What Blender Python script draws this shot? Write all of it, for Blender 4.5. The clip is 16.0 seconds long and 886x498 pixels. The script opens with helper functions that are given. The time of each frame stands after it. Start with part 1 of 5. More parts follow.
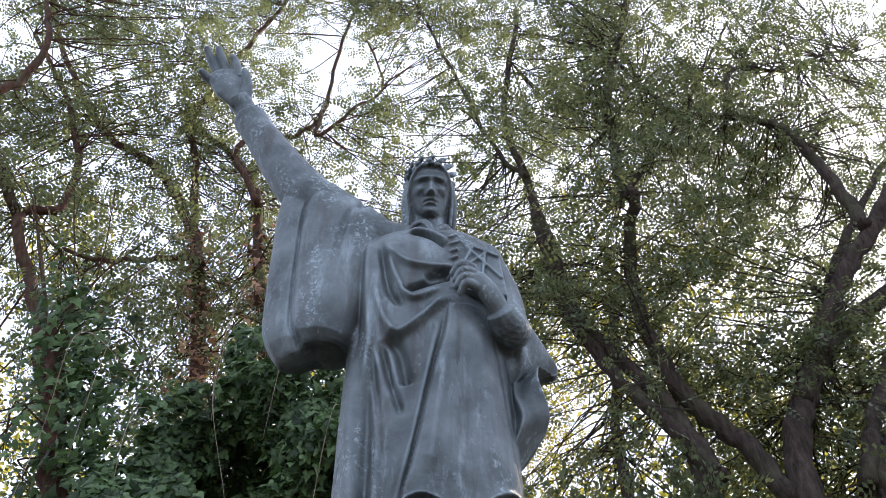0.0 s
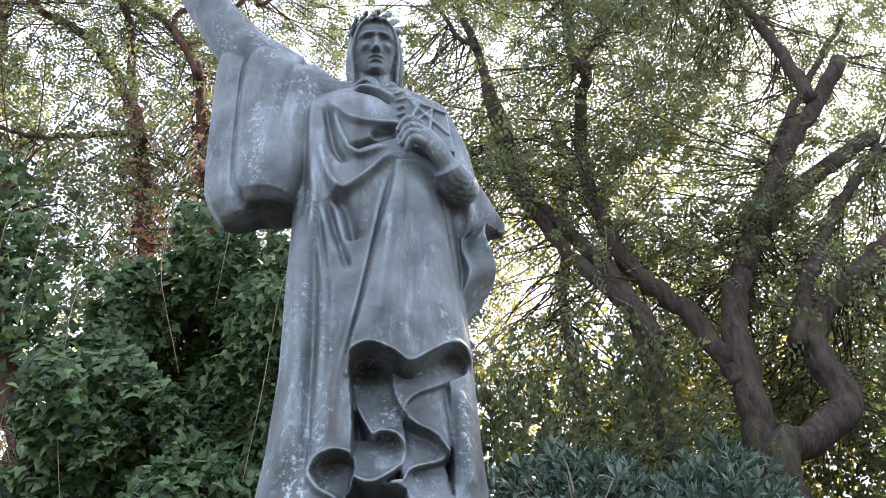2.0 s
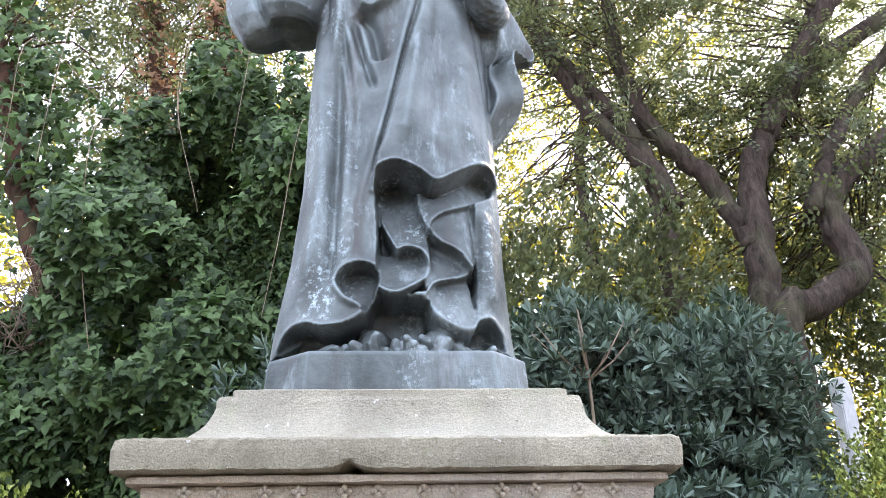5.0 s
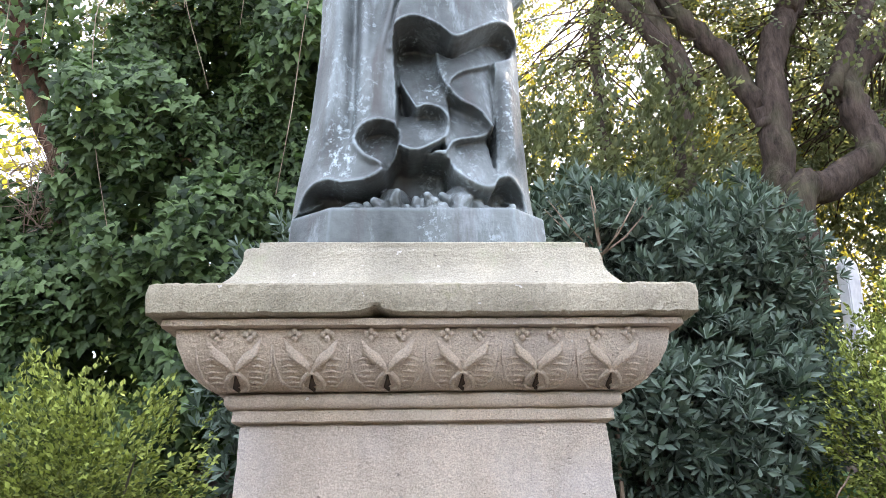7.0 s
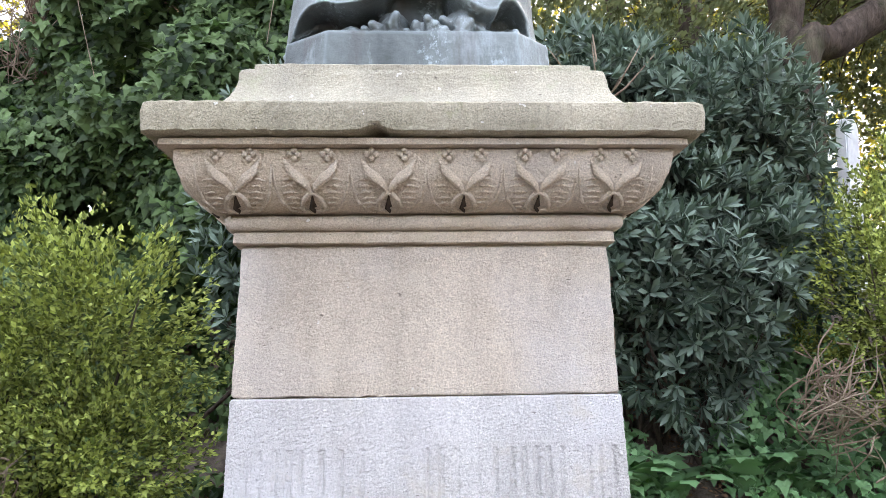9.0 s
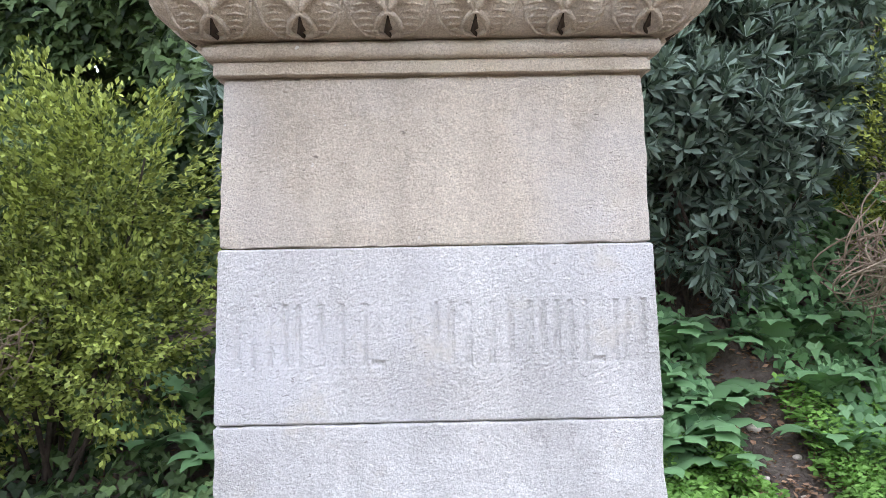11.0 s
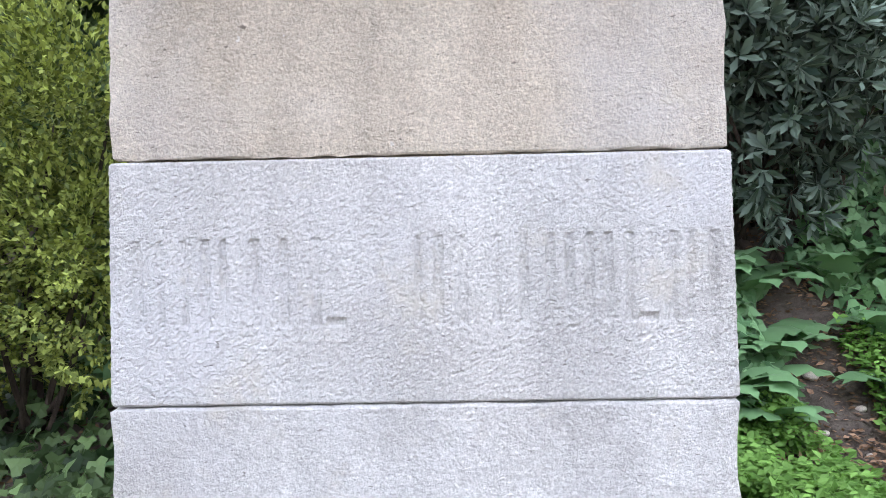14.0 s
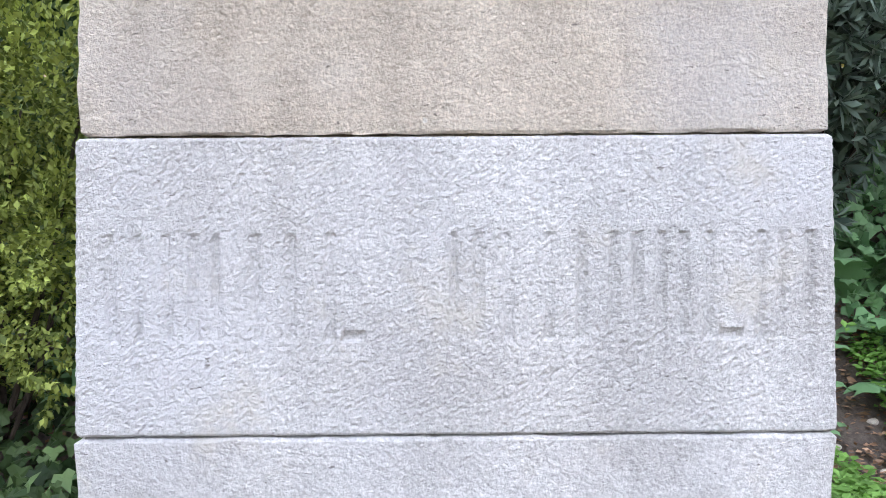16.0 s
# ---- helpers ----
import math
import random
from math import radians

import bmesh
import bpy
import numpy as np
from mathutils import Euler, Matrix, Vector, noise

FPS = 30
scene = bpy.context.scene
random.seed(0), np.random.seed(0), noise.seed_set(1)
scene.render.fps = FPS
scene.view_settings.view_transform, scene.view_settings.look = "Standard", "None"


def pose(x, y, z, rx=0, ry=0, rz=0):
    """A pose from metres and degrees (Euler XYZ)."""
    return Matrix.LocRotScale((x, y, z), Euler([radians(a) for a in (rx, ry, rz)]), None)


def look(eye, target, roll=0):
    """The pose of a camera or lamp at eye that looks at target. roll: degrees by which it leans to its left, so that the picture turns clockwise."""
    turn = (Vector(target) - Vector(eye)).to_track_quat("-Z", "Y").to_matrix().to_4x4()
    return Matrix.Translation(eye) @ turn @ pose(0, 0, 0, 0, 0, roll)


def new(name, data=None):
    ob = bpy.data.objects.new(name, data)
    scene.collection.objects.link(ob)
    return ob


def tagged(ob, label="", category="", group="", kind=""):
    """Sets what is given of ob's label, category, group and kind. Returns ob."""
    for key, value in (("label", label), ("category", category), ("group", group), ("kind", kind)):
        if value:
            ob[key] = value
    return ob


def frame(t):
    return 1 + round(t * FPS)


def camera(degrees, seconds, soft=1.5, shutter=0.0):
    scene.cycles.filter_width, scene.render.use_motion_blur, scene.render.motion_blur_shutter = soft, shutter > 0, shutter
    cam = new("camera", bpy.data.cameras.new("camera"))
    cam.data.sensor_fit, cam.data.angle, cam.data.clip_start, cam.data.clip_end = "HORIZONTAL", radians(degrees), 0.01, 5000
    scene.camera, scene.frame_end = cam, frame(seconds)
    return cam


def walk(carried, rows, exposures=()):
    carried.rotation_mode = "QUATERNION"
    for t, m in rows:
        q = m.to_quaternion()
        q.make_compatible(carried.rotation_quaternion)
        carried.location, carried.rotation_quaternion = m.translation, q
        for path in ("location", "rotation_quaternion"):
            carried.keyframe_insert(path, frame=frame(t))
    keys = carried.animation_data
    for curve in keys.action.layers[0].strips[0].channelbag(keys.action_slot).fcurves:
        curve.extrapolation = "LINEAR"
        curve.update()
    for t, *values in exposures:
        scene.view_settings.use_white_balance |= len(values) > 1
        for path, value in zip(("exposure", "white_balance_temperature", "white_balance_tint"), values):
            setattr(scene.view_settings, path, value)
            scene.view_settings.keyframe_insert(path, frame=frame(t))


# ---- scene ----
cam = camera(58.2, 16.0, soft=0.75)
PATH = [
    (0, (0.022, -2.407, 1.924), (0.046, -0.97, 3.315), -1.0),
    (0.5, (0.002, -2.378, 1.919), (0.103, -0.927, 3.292), -3.5),
    (1, (0.018, -2.35, 1.893), (0.143, -0.829, 3.186), -3.7),
    (1.5, (0.037, -2.321, 1.865), (0.177, -0.745, 3.088), -4.0),
    (2, (0.043, -2.312, 1.862), (0.184, -0.689, 3.022), -4.0),
    (2.5, (0.041, -2.303, 1.842), (0.166, -0.645, 2.952), -3.5),
    (3, (0.035, -2.286, 1.829), (0.135, -0.587, 2.879), -2.7),
    (3.2, (0.031, -2.291, 1.817), (0.126, -0.583, 2.852), -2.5),
    (5.3, (-0.01, -2.208, 1.724), (0.097, -0.388, 2.545), -1.0),
    (5.5, (-0.01, -2.206, 1.715), (0.092, -0.369, 2.499), -0.9),
    (6, (-0.026, -2.193, 1.678), (0.067, -0.338, 2.42), -0.9),
    (6.5, (-0.04, -2.2, 1.653), (0.038, -0.32, 2.331), -1.0),
    (7, (-0.046, -2.195, 1.63), (0.042, -0.295, 2.25), -0.9),
    (7.5, (-0.044, -2.182, 1.599), (0.065, -0.259, 2.135), -1.0),
    (8, (-0.043, -2.168, 1.57), (0.064, -0.22, 2.009), -0.9),
    (8.5, (-0.049, -2.142, 1.542), (0.053, -0.176, 1.896), -0.6),
    (9, (-0.065, -2.139, 1.515), (0.037, -0.165, 1.815), -0.8),
    (9.5, (-0.095, -2.144, 1.496), (0.014, -0.158, 1.706), -1.0),
    (10, (-0.097, -2.124, 1.473), (0.008, -0.131, 1.597), -0.7),
    (10.2, (-0.077, -2.091, 1.463), (0.01, -0.095, 1.552), -0.5),
    (12.3, (0.021, -1.553, 1.458), (0.006, 0.445, 1.37), -2.0),
    (12.5, (0.034, -1.513, 1.459), (0.023, 0.485, 1.369), -2.0),
    (13, (0.079, -1.427, 1.452), (0.061, 0.568, 1.316), -1.7),
    (13.5, (0.092, -1.379, 1.429), (0.047, 0.612, 1.249), -1.4),
    (14, (0.073, -1.334, 1.42), (0.023, 0.656, 1.226), -1.3),
    (14.5, (0.068, -1.3, 1.42), (0.017, 0.689, 1.22), -1.3),
    (15, (0.033, -1.24, 1.41), (-0.017, 0.75, 1.21), -1.3),
    (15.5, (-0.026, -1.164, 1.412), (-0.046, 0.825, 1.204), -0.8),
    (16, (-0.021, -1.104, 1.398), (-0.014, 0.887, 1.204), -0.4),
]
EXPOSURES = [(0, 1.42, 6100, 14), (1, 1.78, 6150, 14), (2.5, 2.25, 6300, 14), (3.2, 2.48, 6350, 14), (5.5, 2.7, 6550, 14), (9, 2.84, 6800, 13), (12.5, 2.8, 6750, 12), (16, 2.8, 6700, 12)]
walk(cam, [(t, look(eye, target, roll)) for t, eye, target, roll in PATH], EXPOSURES)

# ---- daylight ----
world = bpy.data.worlds.new("sky")
scene.world = world
world.use_nodes = True
wn = world.node_tree
sky = wn.nodes.new("ShaderNodeTexSky")
sky.sky_type, sky.sun_disc = "NISHITA", False
sky.sun_elevation, sky.sun_rotation = radians(42), radians(35)
sky.air_density, sky.dust_density, sky.ozone_density = 1.0, 2.5, 1.0
haze = wn.nodes.new("ShaderNodeMix")
haze.data_type = "RGBA"
haze.inputs[0].default_value = 0.86
haze.inputs[7].default_value = (4.3, 4.75, 5.8, 1)  # bright thin cloud over the whole sky
wn.links.new(sky.outputs[0], haze.inputs[6])
wn.links.new(haze.outputs[2], wn.nodes["Background"].inputs[0])
wn.nodes["Background"].inputs[1].default_value = 0.13
sun = new("sun", bpy.data.lights.new("sun", "SUN"))
sun.data.energy, sun.data.angle, sun.data.color = 4.0, radians(0.6), (1.0, 0.86, 0.66)
sun.matrix_world = look((6, 8.6, 9.4), (0, 0.0, 0))


# ---- materials ----
def material(name, roughness=0.8, metallic=0.0, specular=0.4):
    m = bpy.data.materials.new(name)
    m.use_nodes = True
    b = m.node_tree.nodes["Principled BSDF"]
    b.inputs["Roughness"].default_value, b.inputs["Metallic"].default_value = roughness, metallic
    b.inputs["Specular IOR Level"].default_value = specular
    return m, m.node_tree, b


def node(nt, kind, **values):
    n = nt.nodes.new(kind)
    for k, v in values.items():
        n.inputs[k.replace("_", " ")].default_value = v
    return n


def noise_tex(nt, scale, detail=4, rough=0.6, stretch=None):
    tc = nt.nodes.new("ShaderNodeTexCoord")
    n = node(nt, "ShaderNodeTexNoise", Scale=scale, Detail=detail, Roughness=rough)
    if stretch:
        mp = nt.nodes.new("ShaderNodeMapping")
        mp.inputs["Scale"].default_value = stretch
        nt.links.new(tc.outputs["Object"], mp.inputs[0])
        nt.links.new(mp.outputs[0], n.inputs["Vector"])
    else:
        nt.links.new(tc.outputs["Object"], n.inputs["Vector"])
    return n.outputs["Fac"]


def ramp(nt, fac, *stops):
    r = nt.nodes.new("ShaderNodeValToRGB")
    while len(r.color_ramp.elements) < len(stops):
        r.color_ramp.elements.new(0.5)
    for e, (p, c) in zip(r.color_ramp.elements, stops):
        e.position, e.color = p, (*c, 1) if len(c) == 3 else c
    nt.links.new(fac, r.inputs[0])
    return r.outputs[0]


def grey(p, v):
    return (p, (v, v, v))


def mix(nt, fac, a, b, how="MIX"):
    m = nt.nodes.new("ShaderNodeMix")
    m.data_type, m.blend_type = "RGBA", how
    for sock, v in ((m.inputs[0], fac), (m.inputs[6], a), (m.inputs[7], b)):
        if isinstance(v, (float, int)):
            sock.default_value = v
        elif isinstance(v, tuple):
            sock.default_value = (*v, 1)
        else:
            nt.links.new(v, sock)
    return m.outputs[2]


def bump(nt, b, height, strength, distance):
    n = node(nt, "ShaderNodeBump", Strength=strength, Distance=distance)
    nt.links.new(height, n.inputs["Height"])
    nt.links.new(n.outputs[0], b.inputs["Normal"])


def stone_material(name, light, dark, lichen, wash):
    """Weathered sandstone: blotches, grains, pits, pale runs and lichen."""
    m, nt, b = material(name, 0.92, 0, 0.25)
    blot = ramp(nt, noise_tex(nt, 2.3, 5), (0.3, dark), (0.68, light))
    runs = ramp(nt, noise_tex(nt, 5, 4, 0.6, (1, 1, 0.2)), grey(0.35, 0.78), grey(0.6, 1.06))
    c = mix(nt, 0.72, blot, runs, "MULTIPLY")
    grain = ramp(nt, noise_tex(nt, 210, 3, 0.8), grey(0.36, 0.6), grey(0.62, 1.25))
    c = mix(nt, 0.6, c, grain, "MULTIPLY")
    mottle = ramp(nt, noise_tex(nt, 70, 4, 0.7), grey(0.36, 0.74), grey(0.62, 1.15))
    c = mix(nt, 0.35, c, mottle, "MULTIPLY")
    c = mix(nt, ramp(nt, noise_tex(nt, 1.6, 3), grey(0.46, 0), grey(0.66, wash)), c, (0.64, 0.63, 0.64))
    c = mix(nt, ramp(nt, noise_tex(nt, 7, 7, 0.7), grey(0.58, 0), grey(0.7, 0.75)), c, lichen)
    c = mix(nt, ramp(nt, noise_tex(nt, 36, 2, 0.5), grey(0.73, 0), grey(0.75, 0.7)), c, (0.72, 0.70, 0.66))
    c = mix(nt, ramp(nt, noise_tex(nt, 48, 2, 0.5, (1, 1, 2.5)), grey(0.25, 0.7), grey(0.28, 0)), c, (0.12, 0.1, 0.085))
    nt.links.new(c, b.inputs["Base Color"])
    n1, n2 = noise_tex(nt, 130, 4, 0.7), noise_tex(nt, 30, 4, 0.6)
    bump(nt, b, mix(nt, 0.3, n1, n2), 0.9, 0.018)
    return m


def bronze_material():
    """Dull lead-grey bronze with pale blue-green rain streaks, paler along raised edges."""
    m, nt, b = material("weathered_bronze", 0.56, 0.45, 0.4)
    c = ramp(nt, noise_tex(nt, 3, 6), (0.32, (0.044, 0.051, 0.050)), (0.68, (0.208, 0.236, 0.236)))
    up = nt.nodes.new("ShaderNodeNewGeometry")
    streak = ramp(nt, noise_tex(nt, 5, 7, 0.75, (1.5, 1.5, 0.4)), grey(0.54, 0), grey(0.70, 0.8))
    c = mix(nt, streak, c, (0.32, 0.37, 0.385))
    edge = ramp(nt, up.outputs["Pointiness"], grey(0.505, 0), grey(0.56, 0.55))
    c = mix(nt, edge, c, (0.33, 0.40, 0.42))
    deep = ramp(nt, noise_tex(nt, 5, 4, 0.6, (2, 2, 0.3)), grey(0.3, 0.75), grey(0.46, 0))
    c = mix(nt, deep, c, (0.085, 0.078, 0.074))
    flakes = mix(nt, 1.0, ramp(nt, noise_tex(nt, 45, 6, 0.75), grey(0.52, 0), grey(0.62, 0.9)), ramp(nt, noise_tex(nt, 4, 4, 0.6, (1.4, 1.4, 0.6)), grey(0.52, 0), grey(0.66, 1)), "MULTIPLY")
    c = mix(nt, flakes, c, (0.42, 0.50, 0.52))
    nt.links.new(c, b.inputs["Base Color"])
    bump(nt, b, noise_tex(nt, 45, 6, 0.7), 0.5, 0.008)
    return m


def bark_material(name, dark, light):
    m, nt, b = material(name, 0.95, 0, 0.2)
    n = noise_tex(nt, 14, 6, 0.7, (1, 1, 0.25))
    c = ramp(nt, n, (0.32, dark), (0.7, light))
    c = mix(nt, ramp(nt, noise_tex(nt, 1.3, 3), grey(0.5, 0), grey(0.7, 0.5)), c, (0.09, 0.1, 0.05))
    nt.links.new(c, b.inputs["Base Color"])
    bump(nt, b, n, 1.0, 0.04)
    return m


def leaf_material(name, dark, light, through_colour, amount=0.45, roughness=0.45):
    """Leaves that differ from one another, glossy above and lit through from behind."""
    m, nt, b = material(name, roughness, 0, 0.16)
    geo = nt.nodes.new("ShaderNodeNewGeometry")
    c = ramp(nt, geo.outputs["Random Per Island"], (0.0, dark), (0.75, light), (1.0, tuple(min(1, v * 1.5) for v in light)))
    c = mix(nt, 0.35, c, ramp(nt, noise_tex(nt, 1.1, 3), grey(0.35, 0.55), grey(0.65, 1.3)), "MULTIPLY")
    nt.links.new(c, b.inputs["Base Color"])
    tr = nt.nodes.new("ShaderNodeBsdfTranslucent")
    nt.links.new(mix(nt, 0.6, c, through_colour), tr.inputs[0])
    ms = nt.nodes.new("ShaderNodeMixShader")
    ms.inputs[0].default_value = amount
    nt.links.new(b.outputs[0], ms.inputs[1])
    nt.links.new(tr.outputs[0], ms.inputs[2])
    nt.links.new(ms.outputs[0], nt.nodes["Material Output"].inputs[0])
    return m


def soil_material():
    m, nt, b = material("leaf_strewn_soil", 0.95, 0, 0.2)
    c = ramp(nt, noise_tex(nt, 9, 8, 0.75), (0.3, (0.075, 0.058, 0.048)), (0.72, (0.235, 0.19, 0.16)))
    c = mix(nt, ramp(nt, noise_tex(nt, 60, 4, 0.7), grey(0.55, 0), grey(0.7, 0.5)), c, (0.24, 0.19, 0.15))
    nt.links.new(c, b.inputs["Base Color"])
    bump(nt, b, noise_tex(nt, 40, 6, 0.75), 1.0, 0.04)
    return m


SHAFT = stone_material("shaft_sandstone", (0.64, 0.56, 0.46), (0.50, 0.425, 0.345), (0.56, 0.50, 0.42), 0.45)
PALE = stone_material("lime_washed_sandstone", (0.68, 0.665, 0.65), (0.55, 0.525, 0.50), (0.60, 0.56, 0.50), 0.7)
CARVED = stone_material("carved_sandstone", (0.66, 0.565, 0.44), (0.50, 0.41, 0.31), (0.54, 0.48, 0.37), 0.2)
MOSSY = stone_material("mossy_sandstone", (0.47, 0.425, 0.32), (0.26, 0.235, 0.165), (0.235, 0.25, 0.125), 0.06)
LICHENED = stone_material("lichened_sandstone", (0.52, 0.48, 0.375), (0.40, 0.365, 0.28), (0.40, 0.40, 0.28), 0.12)
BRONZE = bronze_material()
BARK = bark_material("grey_brown_bark", (0.018, 0.013, 0.010), (0.095, 0.070, 0.055))
RED_BARK = bark_material("reddish_bark", (0.022, 0.012, 0.008), (0.13, 0.066, 0.042))
TWIG = bark_material("dry_twig", (0.16, 0.11, 0.08), (0.42, 0.33, 0.25))
CANOPY = leaf_material("canopy_leaves", (0.012, 0.022, 0.012), (0.10, 0.122, 0.072), (0.31, 0.34, 0.12), 0.4)
# yellow tint and strong translucency stand in for sunlight that nearer trees block
SUN_TINTED_LEAF = leaf_material("sun_tinted_leaves", (0.03, 0.045, 0.015), (0.15, 0.15, 0.035), (0.60, 0.54, 0.06), 0.5)
IVY = leaf_material("ivy_leaves", (0.009, 0.020, 0.009), (0.102, 0.155, 0.062), (0.12, 0.24, 0.05), 0.2, 0.42)
PITT = leaf_material("blue_green_leaves", (0.018, 0.032, 0.024), (0.15, 0.20, 0.158), (0.12, 0.2, 0.07), 0.15, 0.4)
MYRTLE = leaf_material("yellow_green_leaves", (0.014, 0.034, 0.008), (0.31, 0.36, 0.09), (0.32, 0.38, 0.06), 0.2, 0.5)
ACANTH = leaf_material("acanthus_leaves", (0.05, 0.12, 0.05), (0.18, 0.32, 0.15), (0.12, 0.3, 0.05), 0.2, 0.35)
CLOVER = leaf_material("groundcover_leaves", (0.08, 0.17, 0.035), (0.18, 0.33, 0.08), (0.2, 0.42, 0.06), 0.3, 0.5)
DRY_LEAF = leaf_material("dry_leaves", (0.13, 0.08, 0.05), (0.32, 0.20, 0.13), (0.4, 0.2, 0.08), 0.25, 0.8)
SOIL = soil_material()
WHITE, _nt, _b = material("white_marble", 0.6)
_nt.links.new(ramp(_nt, noise_tex(_nt, 6, 5), (0.35, (0.62, 0.63, 0.66)), (0.6, (0.82, 0.83, 0.85))), _b.inputs["Base Color"])


# ---- building helpers ----
rng = np.random.default_rng(7)


def mesh_of(name, verts, faces, mat, smooth=False):
    me = bpy.data.meshes.new(name)
    verts, faces = np.asarray(verts, dtype=np.float32), np.asarray(faces, dtype=np.int32)
    n, k = faces.shape
    me.vertices.add(len(verts))
    me.vertices.foreach_set("co", verts.ravel())
    me.loops.add(n * k)
    me.loops.foreach_set("vertex_index", faces.ravel())
    me.polygons.add(n)
    me.polygons.foreach_set("loop_start", np.arange(0, n * k, k, dtype=np.int32))
    me.polygons.foreach_set("use_smooth", np.full(n, smooth))
    me.update(calc_edges=True)
    me.materials.append(mat)
    return me


def part(name, bm, mat, parent, label=""):
    """One mesh object under a thing or a part, from a bmesh or a ready mesh."""
    if isinstance(bm, bmesh.types.BMesh):
        me = bpy.data.meshes.new(name)
        bm.to_mesh(me)
        bm.free()
        me.materials.append(mat)
    else:
        me = bm
    ob = new(name, me)
    ob.parent = parent
    return tagged(ob, label)


def thing(name, at, label, category, group="", kind=""):
    ob = new(name)
    ob.location = at
    ob.empty_display_size = 0.1
    return tagged(ob, label, category, group, kind)


def unit(v):
    return v / np.maximum(np.linalg.norm(v, axis=-1, keepdims=True), 1e-9)


def scatter(tv, tf, pos, along, facing, size):
    """Copies of a small leaf (length along x, width along y, upper side z) as one array of vertices and faces."""
    tv, tf = np.asarray(tv, float), np.asarray(tf)
    x = unit(along)
    y = unit(np.cross(facing, x))
    z = np.cross(x, y)
    s = np.asarray(size)[:, None, None]
    v = pos[:, None, :] + s * (tv[None, :, 0:1] * x[:, None, :] + tv[None, :, 1:2] * y[:, None, :] + tv[None, :, 2:3] * z[:, None, :])
    f = tf[None] + (np.arange(len(pos)) * len(tv))[:, None, None]
    return v.reshape(-1, 3), f.reshape(-1, tf.shape[1])


def joined(*lots):
    vs, fs, n = [], [], 0
    for v, f in lots:
        vs.append(v)
        fs.append(f + n)
        n += len(v)
    return np.concatenate(vs), np.concatenate(fs)


def smooth_line(points, steps):
    """Catmull-Rom through the points."""
    p = np.asarray(points, float)
    p = np.vstack([2 * p[0] - p[1], p, 2 * p[-1] - p[-2]])
    out = []
    for i in range(1, len(p) - 2):
        for t in np.arange(steps) / steps:
            out.append(0.5 * (2 * p[i] + (p[i + 1] - p[i - 1]) * t + (2 * p[i - 1] - 5 * p[i] + 4 * p[i + 1] - p[i + 2]) * t ** 2
                              + (3 * p[i] - p[i - 1] - 3 * p[i + 1] + p[i + 2]) * t ** 3))
    return np.array(out + [p[-2]])


def tube(line, radii, sides=8, rough=0.0, flat=1.0):
    """A tapered tube along a line, with closed ends."""
    line, n = np.asarray(line, float), len(line)
    radii = np.interp(np.linspace(0, 1, n), np.linspace(0, 1, len(radii)), radii)
    d = unit(np.gradient(line, axis=0))
    side = unit(np.cross(d, np.array([0.13, -0.9, 0.31])))
    up = np.cross(side, d)
    a = np.arange(sides) * 2 * math.pi / sides
    r = radii[:, None] * (1 + rough * (rng.random((n, sides)) - 0.5))
    v = line[:, None, :] + r[..., None] * (np.cos(a)[None, :, None] * side[:, None, :] + flat * np.sin(a)[None, :, None] * up[:, None, :])
    i, j = np.meshgrid(np.arange(n - 1), np.arange(sides), indexing="ij")
    k = (j + 1) % sides
    f = np.stack([i * sides + j, i * sides + k, (i + 1) * sides + k, (i + 1) * sides + j], -1).reshape(-1, 4)
    v = np.vstack([v.reshape(-1, 3), line[0] - d[0] * radii[0] * 0.3, line[-1] + d[-1] * radii[-1] * 0.5])
    b, e, last = n * sides, n * sides + 1, (n - 1) * sides
    f = np.vstack([f] + [np.array([[(q + 1) % sides, q, b, b], [last + q, last + (q + 1) % sides, e, e]]) for q in range(sides)])
    return v, f


def tri_quads(f):
    """Quads whose last two corners coincide become triangles, so all is cut to triangles."""
    f = np.asarray(f)
    t = np.vstack([f[:, [0, 1, 2]], f[:, [0, 2, 3]]])
    return t[(t[:, 0] != t[:, 1]) & (t[:, 1] != t[:, 2]) & (t[:, 0] != t[:, 2])]


def bank(x, y):
    """The height of the ground: level round the pedestal, a bank behind it."""
    x, y = np.asarray(x, float), np.asarray(y, float)
    s = np.clip((y - 2.35) / 3.2, 0, 1)
    far = np.clip(y - 5.55, 0, 60) * 0.12
    return 2.15 * s * s * (3 - 2 * s) * 0.6 + 2.15 * s * 0.4 + far + 0.05 * np.sin(1.7 * x + y) * s + 0.03 * np.sin(5 * x - 3 * y) * np.clip(s * 5, 0.2, 1)


# ---- ground ----
gx = np.concatenate([np.linspace(-900, -14, 12), np.linspace(-12, 12, 150), np.linspace(14, 900, 12)])
gy = np.concatenate([np.linspace(-900, -8, 12), np.linspace(-6, 14, 150), np.linspace(16, 900, 14)])
GX, GY = np.meshgrid(gx, gy)
GZ = bank(GX, GY) + 0.02 * rng.standard_normal(GX.shape) * (np.abs(GX) < 12) * (np.abs(GY) < 14)
ni = len(gx)
ii, jj = np.meshgrid(np.arange(len(gy) - 1), np.arange(ni - 1), indexing="ij")
gf = np.stack([ii * ni + jj, ii * ni + jj + 1, (ii + 1) * ni + jj + 1, (ii + 1) * ni + jj], -1).reshape(-1, 4)
ground = new("ground", mesh_of("ground", np.stack([GX, GY, GZ], -1).reshape(-1, 3), gf, SOIL, True))
tagged(ground, "bare brown soil with leaf litter rising to a bank", "ground", kind="structure")


# ---- pedestal ----
AXIS = 0.5  # the pedestal's axis lies at y = 0.5, its front looks towards -y


